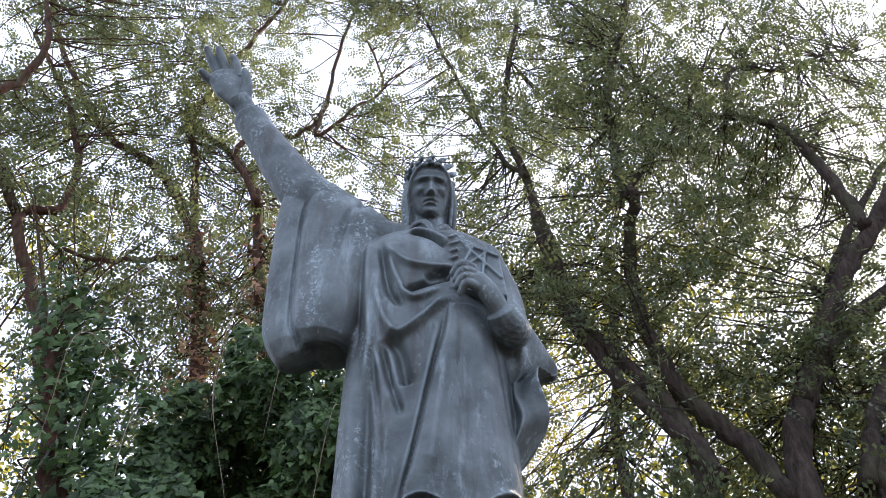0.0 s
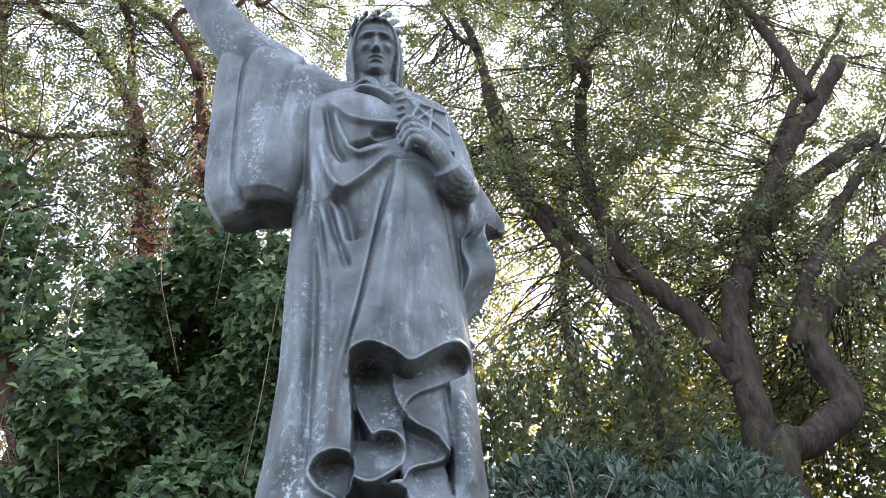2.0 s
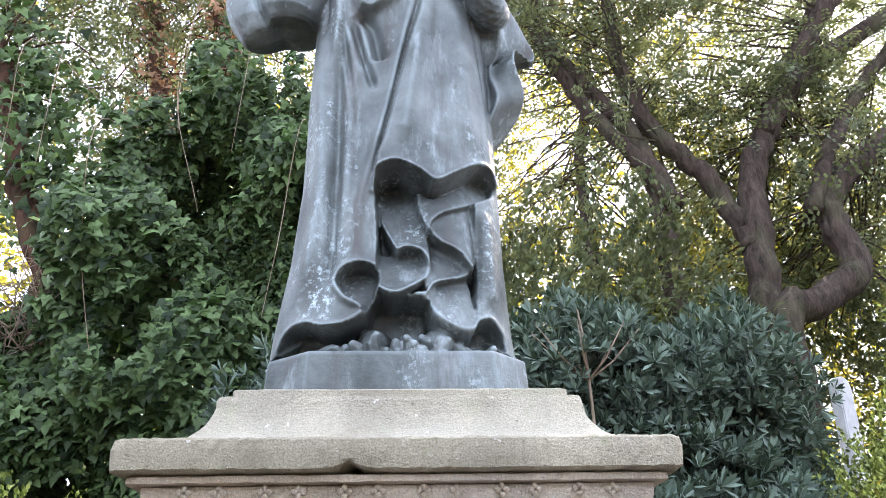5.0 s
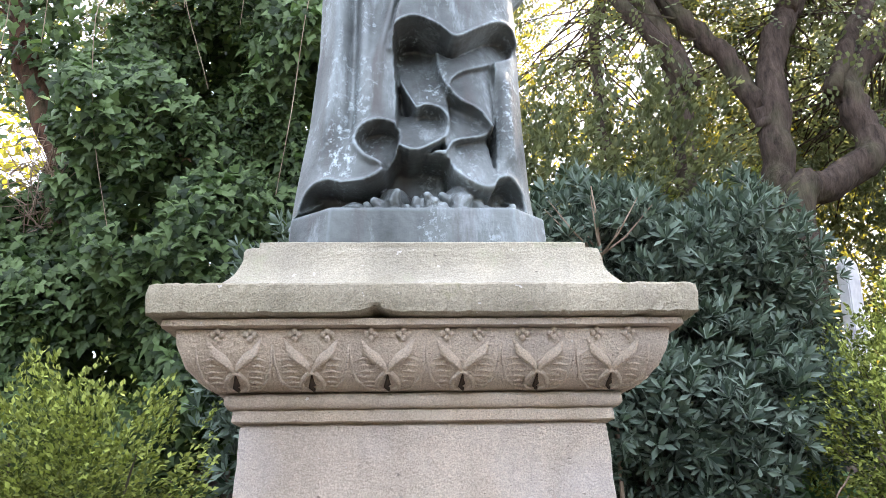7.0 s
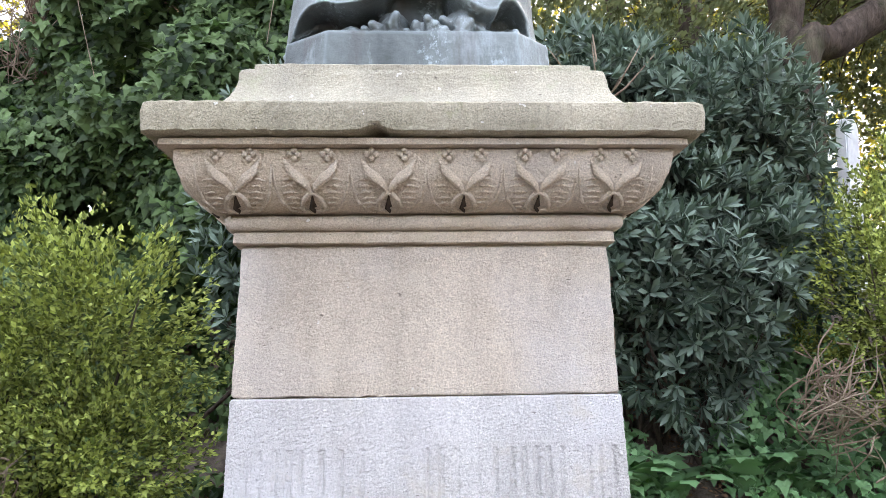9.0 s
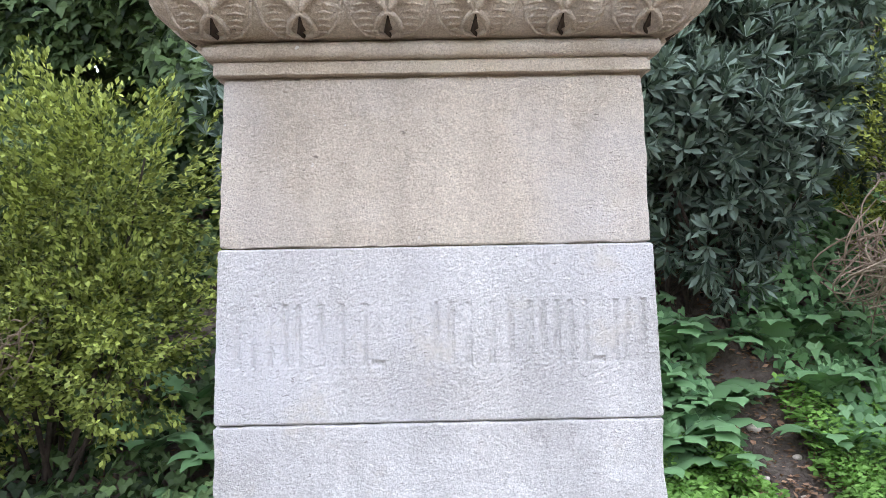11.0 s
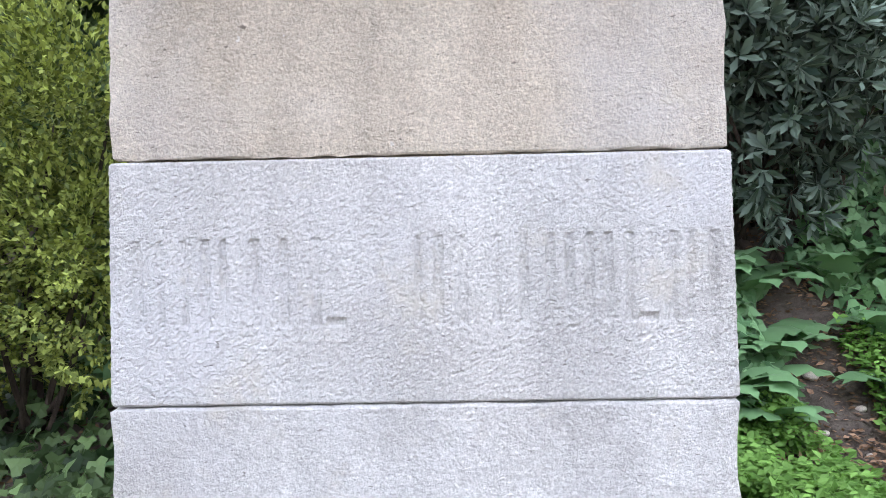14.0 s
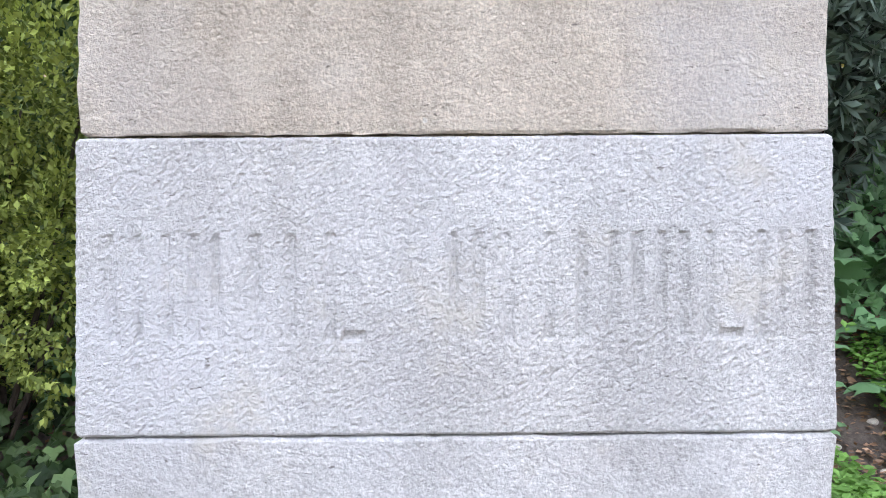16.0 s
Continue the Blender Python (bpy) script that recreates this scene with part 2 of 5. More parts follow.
def square_loft(levels, wobble=0.0, cuts=26, seed=0):
    """A square body from (half width, z) levels, its faces cut finely and slightly uneven at the arrises."""
    r = np.random.default_rng(seed)
    ring = []
    for k in range(4):
        for t in np.arange(cuts) / cuts * 2 - 1:
            ring.append([(t, -1), (1, t), (-t, 1), (-1, -t)][k])
    ring = np.array(ring)
    m = len(ring)
    corner = np.minimum(np.abs(ring[:, 0]), np.abs(ring[:, 1])) > 0.999
    vs = []
    for h, z in levels:
        c = ring * h * np.where(corner, 0.994 - 4.0 * wobble * r.random(m) ** 4, 1.0)[:, None]
        c = c + wobble * (r.random((m, 2)) - 0.5) * 2
        zz = z + wobble * 0.6 * (r.random(m) - 0.5) * 2
        vs.append(np.column_stack([c[:, 0], c[:, 1] + AXIS, zz]))
    n = len(levels)
    v = np.vstack(vs + [[[0, AXIS, levels[0][1]], [0, AXIS, levels[-1][1]]]])
    i, j = np.meshgrid(np.arange(n - 1), np.arange(m), indexing="ij")
    k = (j + 1) % m
    f = np.stack([i * m + j, i * m + k, (i + 1) * m + k, (i + 1) * m + j], -1).reshape(-1, 4)
    q = np.arange(m)
    w = (q + 1) % m
    f = np.vstack([f, np.stack([w, q, q * 0 + n * m, q * 0 + n * m], -1), np.stack([(n - 1) * m + q, (n - 1) * m + w, q * 0 + n * m + 1, q * 0 + n * m + 1], -1)])
    return v, tri_quads(f)


pedestal = thing("pedestal", (0, AXIS, 0), "weathered tan sandstone pedestal with a carved cornice", "pedestal")
to_pedestal = Matrix.Translation((0, -AXIS, 0))


def pedestal_part(name, vf, mat, label="", parent=None, smooth=False):
    me = mesh_of(name, vf[0], vf[1], mat, smooth)
    me.transform(to_pedestal)
    return part(name, me, mat, parent or pedestal, label)


def half(z):
    return 0.5 + 0.037 * (1.85 - z)


# uprights of the worn line of writing, as narrow sunk bars: x and width
BARS = [(-0.478, 0.012), (-0.440, 0.010), (-0.398, 0.010), (-0.362, 0.012), (-0.330, 0.010), (-0.276, 0.012), (-0.226, 0.012), (-0.172, 0.012), (-0.150, 0.030), (0.004, 0.010), (0.036, 0.012),
        (0.078, 0.012), (0.135, 0.013), (0.180, 0.012), (0.226, 0.012), (0.258, 0.012), (0.292, 0.012), (0.322, 0.013), (0.360, 0.012), (0.382, 0.03), (0.432, 0.012), (0.462, 0.010), (0.500, 0.013)]


def sunk_bars(v):
    """Presses the worn bars into the front of a block."""
    front = np.clip((AXIS - half(v[:, 2]) + 0.02 - v[:, 1]) / 0.01, 0, 1)
    deep = np.zeros(len(v))
    for x, w in BARS:
        x = 0.98 * x - 0.01
        z0, z1 = (1.166, 1.178) if w > 0.02 else (1.166, 1.314)
        d = np.minimum(np.minimum(v[:, 0] - x, x + w - v[:, 0]), np.minimum(v[:, 2] - z0, z1 - v[:, 2]))
        deep = np.maximum(deep, np.clip(0.5 + d / 0.005, 0, 1))
    worn = 0.65 + 0.35 * np.sin(v[:, 0] * 23 + 2) * np.sin(v[:, 2] * 31)
    out = v.copy()
    out[:, 1] += 0.008 * deep * worn * front
    return out


blocks = []
for k, (z0, z1) in enumerate(((0.0, 0.16), (0.16, 0.60), (0.60, 1.0305), (1.034, 1.4455), (1.449, 1.848))):
    grow = 0.12 if k == 0 else 0.0
    fine = 90 if k == 3 else 13
    zs = np.linspace(z0, z1, fine)
    lv = [(half(z) + grow - (0.004 if i in (0, fine - 1) else 0.0), z) for i, z in enumerate(zs)]
    lv[1], lv[-2] = (lv[1][0], z0 + 0.004), (lv[-2][0], z1 - 0.004)
    bv, bf = square_loft(lv, 0.0009 if k == 3 else 0.0025, 230 if k == 3 else 40, k)
    if k == 3:
        bv = sunk_bars(bv)
    blocks.append(pedestal_part("shaft_block", (bv, bf), PALE if 1 < k < 4 else SHAFT,
                                ("pale lime-washed sandstone block with worn lettering" if k == 3 else "")))
# the dark seam between the courses
pedestal_part("joint", square_loft([(0.49, 0.1), (0.49, 1.86)], 0, 4), CARVED, "recessed mortar joint")
pedestal_part("fillet", square_loft([(0.512, 1.853), (0.519, 1.856), (0.519, 1.884), (0.514, 1.888)], 0.0015, 40, 11), CARVED)
pedestal_part("torus", square_loft([(0.52 + 0.02 * math.sin(a), 1.909 - 0.021 * math.cos(a)) for a in np.linspace(0.2, 2.94, 9)], 0.001, 40, 12), CARVED, smooth=True)


def bell(u):
    """Half width and height of the carved bell, u from its foot (0) to its lip (1)."""
    a = u * math.pi / 2
    return 0.525 + 0.126 * math.sin(a) ** 0.9, 1.933 + 0.145 * (1 - math.cos(a)) ** 0.86


pedestal_part("carved_bell", square_loft([bell(u) for u in np.linspace(0, 1, 15)], 0.001, 60, 13), CARVED, "carved sandstone bell with fruit and leaf relief")
pedestal_part("drip_strip", square_loft([(0.668, 2.081), (0.680, 2.083), (0.680, 2.099), (0.664, 2.104)], 0.0018, 50, 14), CARVED)
slab_v, slab_f = square_loft([(0.700, 2.104), (0.712, 2.110), (0.714, 2.135), (0.714, 2.16), (0.711, 2.182), (0.700, 2.189)], 0.0028, 110, 15)
chip = np.exp(-(np.abs(slab_v[:, 0] + 0.13) / 0.03) ** 1.3) * np.clip((2.128 - slab_v[:, 2]) / 0.02, 0, 1) * (slab_v[:, 1] < -0.1)
for bx, bw, bd in ((-0.42, 0.012, 0.25), (0.36, 0.01, 0.2), (0.12, 0.008, 0.2), (-0.62, 0.01, 0.2), (0.58, 0.01, 0.25)):
    chip += bd * np.exp(-((slab_v[:, 0] - bx) / bw) ** 2) * np.clip((2.128 - slab_v[:, 2]) / 0.02, 0, 1) * (slab_v[:, 1] < -0.1)
slab_v[:, 1] += chip * 0.008
slab_v[:, 2] += chip * 0.022
pedestal_part("cornice_slab", (slab_v, slab_f), MOSSY, "chipped cornice slab with moss and lichen")
pedestal_part("scotia", square_loft([(0.695, 2.187)] + [(0.62 - 0.105 * math.sin(a), 2.342 - 0.135 * math.cos(a)) for a in np.linspace(0.0, 1.5, 11)] + [(0.512, 2.3455)], 0.0016, 40, 16), LICHENED)
pedestal_part("top_step", square_loft([(0.474, 2.344), (0.481, 2.347), (0.480, 2.372), (0.475, 2.376)], 0.0016, 40, 17), LICHENED)


def blob(c, r, seg=8, rings=6):
    """A small ellipsoid."""
    a, b = np.meshgrid(np.linspace(0, math.pi, rings + 1), np.arange(seg) * 2 * math.pi / seg, indexing="ij")
    v = np.stack([np.sin(a) * np.cos(b), np.sin(a) * np.sin(b), np.cos(a)], -1).reshape(-1, 3) * np.asarray(r) + np.asarray(c)
    i, j = np.meshgrid(np.arange(rings), np.arange(seg), indexing="ij")
    k = (j + 1) % seg
    return v, np.stack([i * seg + j, (i + 1) * seg + j, (i + 1) * seg + k, i * seg + k], -1).reshape(-1, 4)


def on_bell(x, u, proud=0.0):
    h, z = bell(u)
    return np.array([x, AXIS - h - proud, z])


# six carved sprigs on the front of the bell and on its flanks
def sprig():
    lots = []
    for s in (-1, 1):
        lots.append(tube([on_bell(s * x, u, 0.004) for x, u in ((0.0, 0.40), (0.012, 0.53), (0.032, 0.63), (0.052, 0.71), (0.068, 0.86))], (0.004, 0.010, 0.0155, 0.012, 0.002), 8, 0, 0.65))
        lots.append(tube([on_bell(s * x, u, 0.001) for x, u in ((0.02, 0.05), (0.055, 0.12), (0.084, 0.32), (0.095, 0.6), (0.097, 0.8))], (0.003, 0.0055, 0.0055, 0.004, 0.002), 6))
        for a, b in ((0.042, 0.975), (0.053, 0.925), (0.031, 0.925), (0.042, 0.87)):
            lots.append(blob(on_bell(s * a, b, 0.004), (0.0085, 0.0085, 0.0085)))
        for k in range(6):
            u = 0.16 + 0.085 * k
            lots.append(tube([on_bell(s * x, u + e, 0.0) for x, e in ((0.030 + 0.002 * k, 0.02), (0.048 + 0.003 * k, 0.035), (0.066 + 0.003 * k, 0.01))], (0.002, 0.0042, 0.0015), 5))
    ring = [on_bell(0.024 * math.sin(a) * (1.15 + 0.4 * math.cos(a)), 0.2 - 0.17 * math.cos(a) + 0.06, 0.002) for a in np.linspace(0, 2 * math.pi, 21)]
    lots.append(tube(ring, (0.007, 0.007), 8))
    v, f = joined(*lots)
    return v, tri_quads(f)


# a slightly raised plug; its near-black colour paints the shade inside a drilled hole
def seed_shade_plug():
    v, f = tube([on_bell(0, 0.15, -0.002), on_bell(0, 0.2, 0.002), on_bell(0, 0.40, 0.003)], (0.014, 0.0135, 0.001), 6, 0, 0.4)
    return v, tri_quads(f)


HOLLOW_SHADE, _nt, _b = material("painted_hollow_shade", 1.0)
_nt.links.new(ramp(_nt, noise_tex(_nt, 40), (0.3, (0.02, 0.014, 0.01)), (0.7, (0.07, 0.05, 0.035))), _b.inputs["Base Color"])
sv, sf = sprig()
sprig_mesh = mesh_of("carved_sprig", sv, sf, CARVED, True)
sprig_mesh.transform(to_pedestal)
hv, hf = seed_shade_plug()
shade_plug_mesh = mesh_of("seed_shade_plug", hv, hf, HOLLOW_SHADE, True)
shade_plug_mesh.transform(to_pedestal)
for side in range(3):
    for k in range(6):
        x = -0.495 + k * 0.1975
        turn = Matrix.Rotation((0, math.pi / 2, -math.pi / 2)[side], 4, "Z") @ Matrix.Translation((x, 0, 0))
        sp = part("carved_sprig", sprig_mesh, CARVED, pedestal)
        sp.matrix_local = turn
        part("seed_shade_plug", shade_plug_mesh, HOLLOW_SHADE, sp, "dark pear-shaped plug coloured as the shade in a drilled hollow")

# ---- statue: one bronze body ----
def ridged(x, z, line, width, fade=0.0):
    """Nearness (0 to 1) of places (x, z) to a drawn fold line, which dies away over the share fade at both ends."""
    p = smooth_line(np.asarray(line, float), 5)
    best, along = np.full(x.shape, 1e9), np.zeros(x.shape)
    for i, (a, b) in enumerate(zip(p[:-1], p[1:])):
        d = b - a
        t = np.clip(((x - a[0]) * d[0] + (z - a[1]) * d[1]) / (d @ d + 1e-9), 0, 1)
        far = (x - a[0] - t * d[0]) ** 2 + (z - a[1] - t * d[1]) ** 2
        along = np.where(far < best, (i + t) / (len(p) - 1), along)
        best = np.minimum(best, far)
    near = np.exp(-best / (2 * width ** 2))
    return near * np.clip(np.minimum(along, 1 - along) / fade, 0, 1) if fade else near


FOLDS = []


def fold(depth, width, *line):
    FOLDS.append((depth, width, line))


# long folds of the robe below the raised arm
fold(0.034, 0.022, (-0.335, 4.0), (-0.31, 3.6), (-0.291, 3.262), (-0.302, 2.995), (-0.33, 2.705))
fold(-0.030, 0.016, (-0.25, 3.85), (-0.235, 3.4), (-0.235, 3.0), (-0.25, 2.75))
fold(0.016, 0.018, (0.045, 4.1), (-0.015, 3.72), (-0.065, 3.45), (-0.133, 3.15), (-0.168, 2.889))
fold(-0.020, 0.02, (-0.36, 3.6), (-0.355, 3.2), (-0.385, 2.8))
fold(0.020, 0.02, (-0.20, 3.7), (-0.19, 3.3), (-0.2, 2.95))
fold(-0.032, 0.013, (-0.206, 3.968), (-0.155, 3.761), (-0.101, 3.581))
fold(-0.022, 0.011, (-0.245, 3.95), (-0.215, 3.75), (-0.185, 3.55))
# the mantle across the breast, swept up to the hand
fold(-0.026, 0.011, (-0.332, 4.708), (-0.333, 4.588), (-0.322, 4.292), (-0.308, 4.063), (-0.323, 3.903))
fold(0.034, 0.018, (-0.285, 4.72), (-0.285, 4.45), (-0.27, 4.2), (-0.25, 3.95), (-0.27, 3.7))
fold(-0.034, 0.013, (-0.232, 4.6), (-0.205, 4.4), (-0.175, 4.25), (-0.114, 4.136))
fold(0.034, 0.018, (-0.245, 4.4), (-0.225, 4.2), (-0.18, 4.05), (-0.126, 3.985), (-0.05, 4.04), (0.03, 4.13), (0.09, 4.2))
fold(0.022, 0.014, (-0.19, 4.52), (-0.15, 4.33), (-0.09, 4.2), (-0.03, 4.19), (0.06, 4.25))
fold(-0.044, 0.012, (-0.115, 4.232), (0.003, 4.282), (0.115, 4.325))
fold(-0.030, 0.012, (-0.02, 4.31), (0.05, 4.33), (0.12, 4.35))
fold(0.024, 0.016, (-0.21, 4.55), (-0.1, 4.41), (0.02, 4.37), (0.14, 4.37))
fold(-0.045, 0.022, (-0.175, 3.985), (-0.125, 3.915), (-0.098, 3.80), (-0.085, 3.72))
fold(-0.030, 0.010, (-0.1, 4.66), (0.003, 4.602), (0.083, 4.511))
fold(0.022, 0.014, (-0.1, 4.69), (0.01, 4.635), (0.09, 4.545))
# the gathered panel under the hand
fold(-0.022, 0.009, (0.085, 4.12), (0.012, 3.768), (-0.042, 3.472), (-0.09, 3.25))
fold(0.020, 0.025, (0.2, 4.05), (0.23, 3.7), (0.25, 3.3))
fold(-0.016, 0.02, (0.14, 4.05), (0.13, 3.7), (0.12, 3.35))
fold(0.018, 0.02, (0.07, 3.9), (0.03, 3.55), (0.0, 3.3))
fold(-0.022, 0.010, (0.265, 4.09), (0.305, 3.717), (0.338, 3.3))
fold(0.026, 0.02, (0.30, 3.1), (0.305, 2.9), (0.31, 2.7))
fold(-0.022, 0.012, (0.262, 3.09), (0.258, 2.9), (0.25, 2.68))

# cloth edges at the thighs and the feet: outline, then how far it stands out at its top and at its hem
CASCADE = [
    (-0.17, -0.17, [(-0.40, 2.55), (-0.399, 2.574), (-0.372, 2.624), (-0.312, 2.639), (-0.259, 2.618), (-0.188, 2.618), (-0.122, 2.651), (-0.076, 2.724), (0.08, 2.712), (0.096, 2.655), (0.141, 2.609), (0.192, 2.588), (0.233, 2.605), (0.251, 2.644), (0.297, 2.66), (0.332, 2.617), (0.34, 2.55), (0.3, 2.5), (-0.3, 2.5)]),
    (-0.14, -0.14, [(-0.092, 3.139), (-0.08, 3.19), (-0.02, 3.214), (0.046, 3.18), (0.111, 3.135), (0.181, 3.181), (0.262, 3.245), (0.314, 3.255), (0.332, 3.214), (0.25, 3.11), (0.256, 2.85), (0.236, 2.64), (0.19, 2.61), (0.1, 2.67), (0.08, 2.74), (0.028, 2.735), (-0.023, 2.71), (-0.076, 2.735), (-0.08, 2.92)]),
    (0.012, 0.06, [(0.09, 4.15), (0.012, 3.768), (-0.042, 3.472), (-0.085, 3.25), (-0.096, 3.139), (-0.083, 3.19), (-0.02, 3.214), (0.046, 3.18), (0.111, 3.135), (0.181, 3.181), (0.262, 3.245), (0.314, 3.255), (0.342, 3.214), (0.335, 3.4), (0.303, 3.717), (0.262, 4.09), (0.2, 4.16)]),
    (-0.08, 0.008, [(0.083, 2.726), (0.109, 2.766), (0.191, 2.795), (0.237, 2.822), (0.24, 2.622), (0.195, 2.6), (0.143, 2.622), (0.098, 2.667)]),
    (-0.09, -0.02, [(0.09, 2.965), (0.131, 2.926), (0.195, 2.89), (0.234, 2.835), (0.192, 2.8), (0.11, 2.771), (0.083, 2.73), (0.066, 2.837)]),
    (-0.07, 0.006, [(0.106, 3.012), (0.146, 3.056), (0.247, 3.115), (0.256, 3.009), (0.247, 2.858), (0.234, 2.835), (0.195, 2.89), (0.131, 2.926), (0.093, 2.969)]),
    (-0.10, 0.004, [(-0.082, 2.921), (-0.016, 2.911), (0.066, 2.911), (0.095, 2.848), (0.079, 2.787), (0.029, 2.742), (-0.023, 2.718), (-0.076, 2.742), (-0.082, 2.825)]),
    (-0.14, -0.02, [(-0.092, 3.165), (-0.02, 3.204), (0.09, 3.148), (0.093, 2.969), (0.095, 2.848), (0.065, 2.896), (0.011, 2.909), (-0.016, 2.896), (-0.044, 2.945), (-0.077, 3.031)]),
    (-0.10, 0.0, [(0.05, 3.165), (0.111, 3.125), (0.181, 3.171), (0.262, 3.235), (0.31, 3.245), (0.33, 3.205), (0.312, 3.167), (0.247, 3.115), (0.146, 3.056), (0.106, 3.012), (0.093, 2.969), (0.06, 3.05)]),
    (-0.09, -0.04, [(-0.193, 2.825), (-0.14, 2.839), (-0.082, 2.815), (-0.089, 2.725), (-0.123, 2.663), (-0.129, 2.691), (-0.181, 2.727), (-0.213, 2.784)]),
]
# rolled hems
HEMS = [
    [(-0.1, 3.13), (-0.083, 3.196), (-0.02, 3.222), (0.046, 3.19), (0.111, 3.145), (0.181, 3.19), (0.262, 3.254), (0.314, 3.264), (0.345, 3.22)],
    [(-0.082, 3.03), (-0.044, 2.952), (-0.016, 2.904), (0.011, 2.917), (0.065, 2.904), (0.09, 2.86)],
    [(-0.08, 2.75), (-0.023, 2.727), (0.029, 2.75), (0.079, 2.79), (0.09, 2.84)],
    [(0.098, 2.975), (0.131, 2.934), (0.195, 2.898), (0.234, 2.843)],
    [(0.088, 2.74), (0.11, 2.778), (0.192, 2.806), (0.23, 2.835)],
    [(0.1, 2.672), (0.143, 2.63), (0.195, 2.608), (0.236, 2.622), (0.255, 2.654), (0.297, 2.67), (0.335, 2.63)],
    [(-0.082, 2.825), (-0.14, 2.848), (-0.193, 2.834), (-0.222, 2.784), (-0.187, 2.72), (-0.13, 2.685)],
    [(-0.405, 2.58), (-0.372, 2.632), (-0.312, 2.647), (-0.259, 2.626), (-0.188, 2.626), (-0.122, 2.66)],
]


def within_line(x, z, edge):
    """How far places (x, z) lie inside a closed curve (below 0 outside it)."""
    p = smooth_line(np.asarray(edge + edge[:1]), 3)
    far, inside = np.full(x.shape, 1e9), np.zeros(x.shape, bool)
    for a, b in zip(p[:-1], p[1:]):
        d = b - a
        t = np.clip(((x - a[0]) * d[0] + (z - a[1]) * d[1]) / (d @ d + 1e-12), 0, 1)
        far = np.minimum(far, np.hypot(x - a[0] - t * d[0], z - a[1] - t * d[1]))
        crosses = (a[1] > z) != (b[1] > z)
        inside ^= crosses & (x < a[0] + (z - a[1]) * d[0] / (d[1] + 1e-12))
    return np.where(inside, far, -far)


def ring_faces(m, n):
    """Quads of a tube of m rings of n places."""
    i, j = np.meshgrid(np.arange(m - 1), np.arange(n), indexing="ij")
    k = (j + 1) % n
    return np.stack([i * n + j, i * n + k, (i + 1) * n + k, (i + 1) * n + j], -1).reshape(-1, 4)


def fan(first, n, centre, flip=False):
    q = first + np.arange(n)
    w = first + (np.arange(n) + 1) % n
    return np.stack([w, q, q * 0 + centre, q * 0 + centre] if flip else [q, w, q * 0 + centre, q * 0 + centre], -1)


def robe():
    """The long robe as a round body with folds pressed into its front."""
    key = np.array([(2.56, -0.455, 0.405, 0.362), (2.66, -0.445, 0.39, 0.355), (2.94, -0.405, 0.375, 0.325), (3.25, -0.38, 0.37, 0.30), (3.66, -0.375, 0.36, 0.285), (4.0, -0.365, 0.345, 0.275),
                    (4.35, -0.36, 0.345, 0.262), (4.55, -0.36, 0.335, 0.245), (4.66, -0.34, 0.31, 0.205), (4.73, -0.28, 0.26, 0.15), (4.80, -0.16, 0.13, 0.11)])
    zs = np.concatenate([np.linspace(2.56, 4.64, 330), np.linspace(4.646, 4.80, 22)])
    n = 460
    a = np.arange(n) * 2 * math.pi / n
    lo, hi, dep = (np.interp(zs, key[:, 0], key[:, c]) for c in (1, 2, 3))
    c, s = np.cos(a), np.sin(a)
    sq = (np.abs(c) ** 2.5 + np.abs(s) ** 2.5) ** (-1 / 2.5)
    X = (lo + hi)[:, None] / 2 + (hi - lo)[:, None] / 2 * (c * sq)[None]
    Y = AXIS + dep[:, None] * (s * sq)[None]
    Z = np.repeat(zs[:, None], n, 1)
    front = (s < 0.1)
    Xf, Zf = X[:, front], Z[:, front]
    cloth = np.zeros(Xf.shape)
    for top, hem, edge in CASCADE:
        d = within_line(Xf, Zf, edge)
        e = np.array(edge)
        t = np.clip((Zf - e[:, 1].min()) / (e[:, 1].max() - e[:, 1].min()), 0, 1)
        m = np.clip(0.5 + d / 0.007, 0, 1)
        cloth = cloth * (1 - m) + (hem + (top - hem) * t ** 1.6) * m
    for d, w, line in FOLDS:
        cloth += 1.3 * d * ridged(Xf, Zf, line, w * 0.9, 0.14)
    for line in HEMS:
        cloth += 0.020 * ridged(Xf, Zf, line, 0.009)
    push = np.zeros(X.shape)
    push[:, front] = cloth
    push *= np.clip(-s * 1.8, 0, 1)[None]
    back = 0.02 * np.sin(9 * a)[None] * np.clip((4.4 - Z) / 1.0, 0, 1) * np.clip(s, 0, 1)[None]
    X = X + (push * 0.2 + back) * c[None]
    Y = Y + (push + back) * s[None]
    v = np.stack([X, Y, Z], -1).reshape(-1, 3)
    m = len(zs)
    inner = np.stack([X[0] * 0.82, AXIS + (Y[0] - AXIS) * 0.8, np.full(n, 2.62)], -1)
    top = len(v)
    v = np.vstack([v, [[-0.01, AXIS, 4.81], [0, AXIS, 2.63]], inner])
    q = np.arange(n)
    w = (q + 1) % n
    f = np.vstack([ring_faces(m, n), fan((m - 1) * n, n, top), np.stack([w, q, top + 2 + q, top + 2 + w], -1), fan(top + 2, n, top + 1, True)])
    return v, f


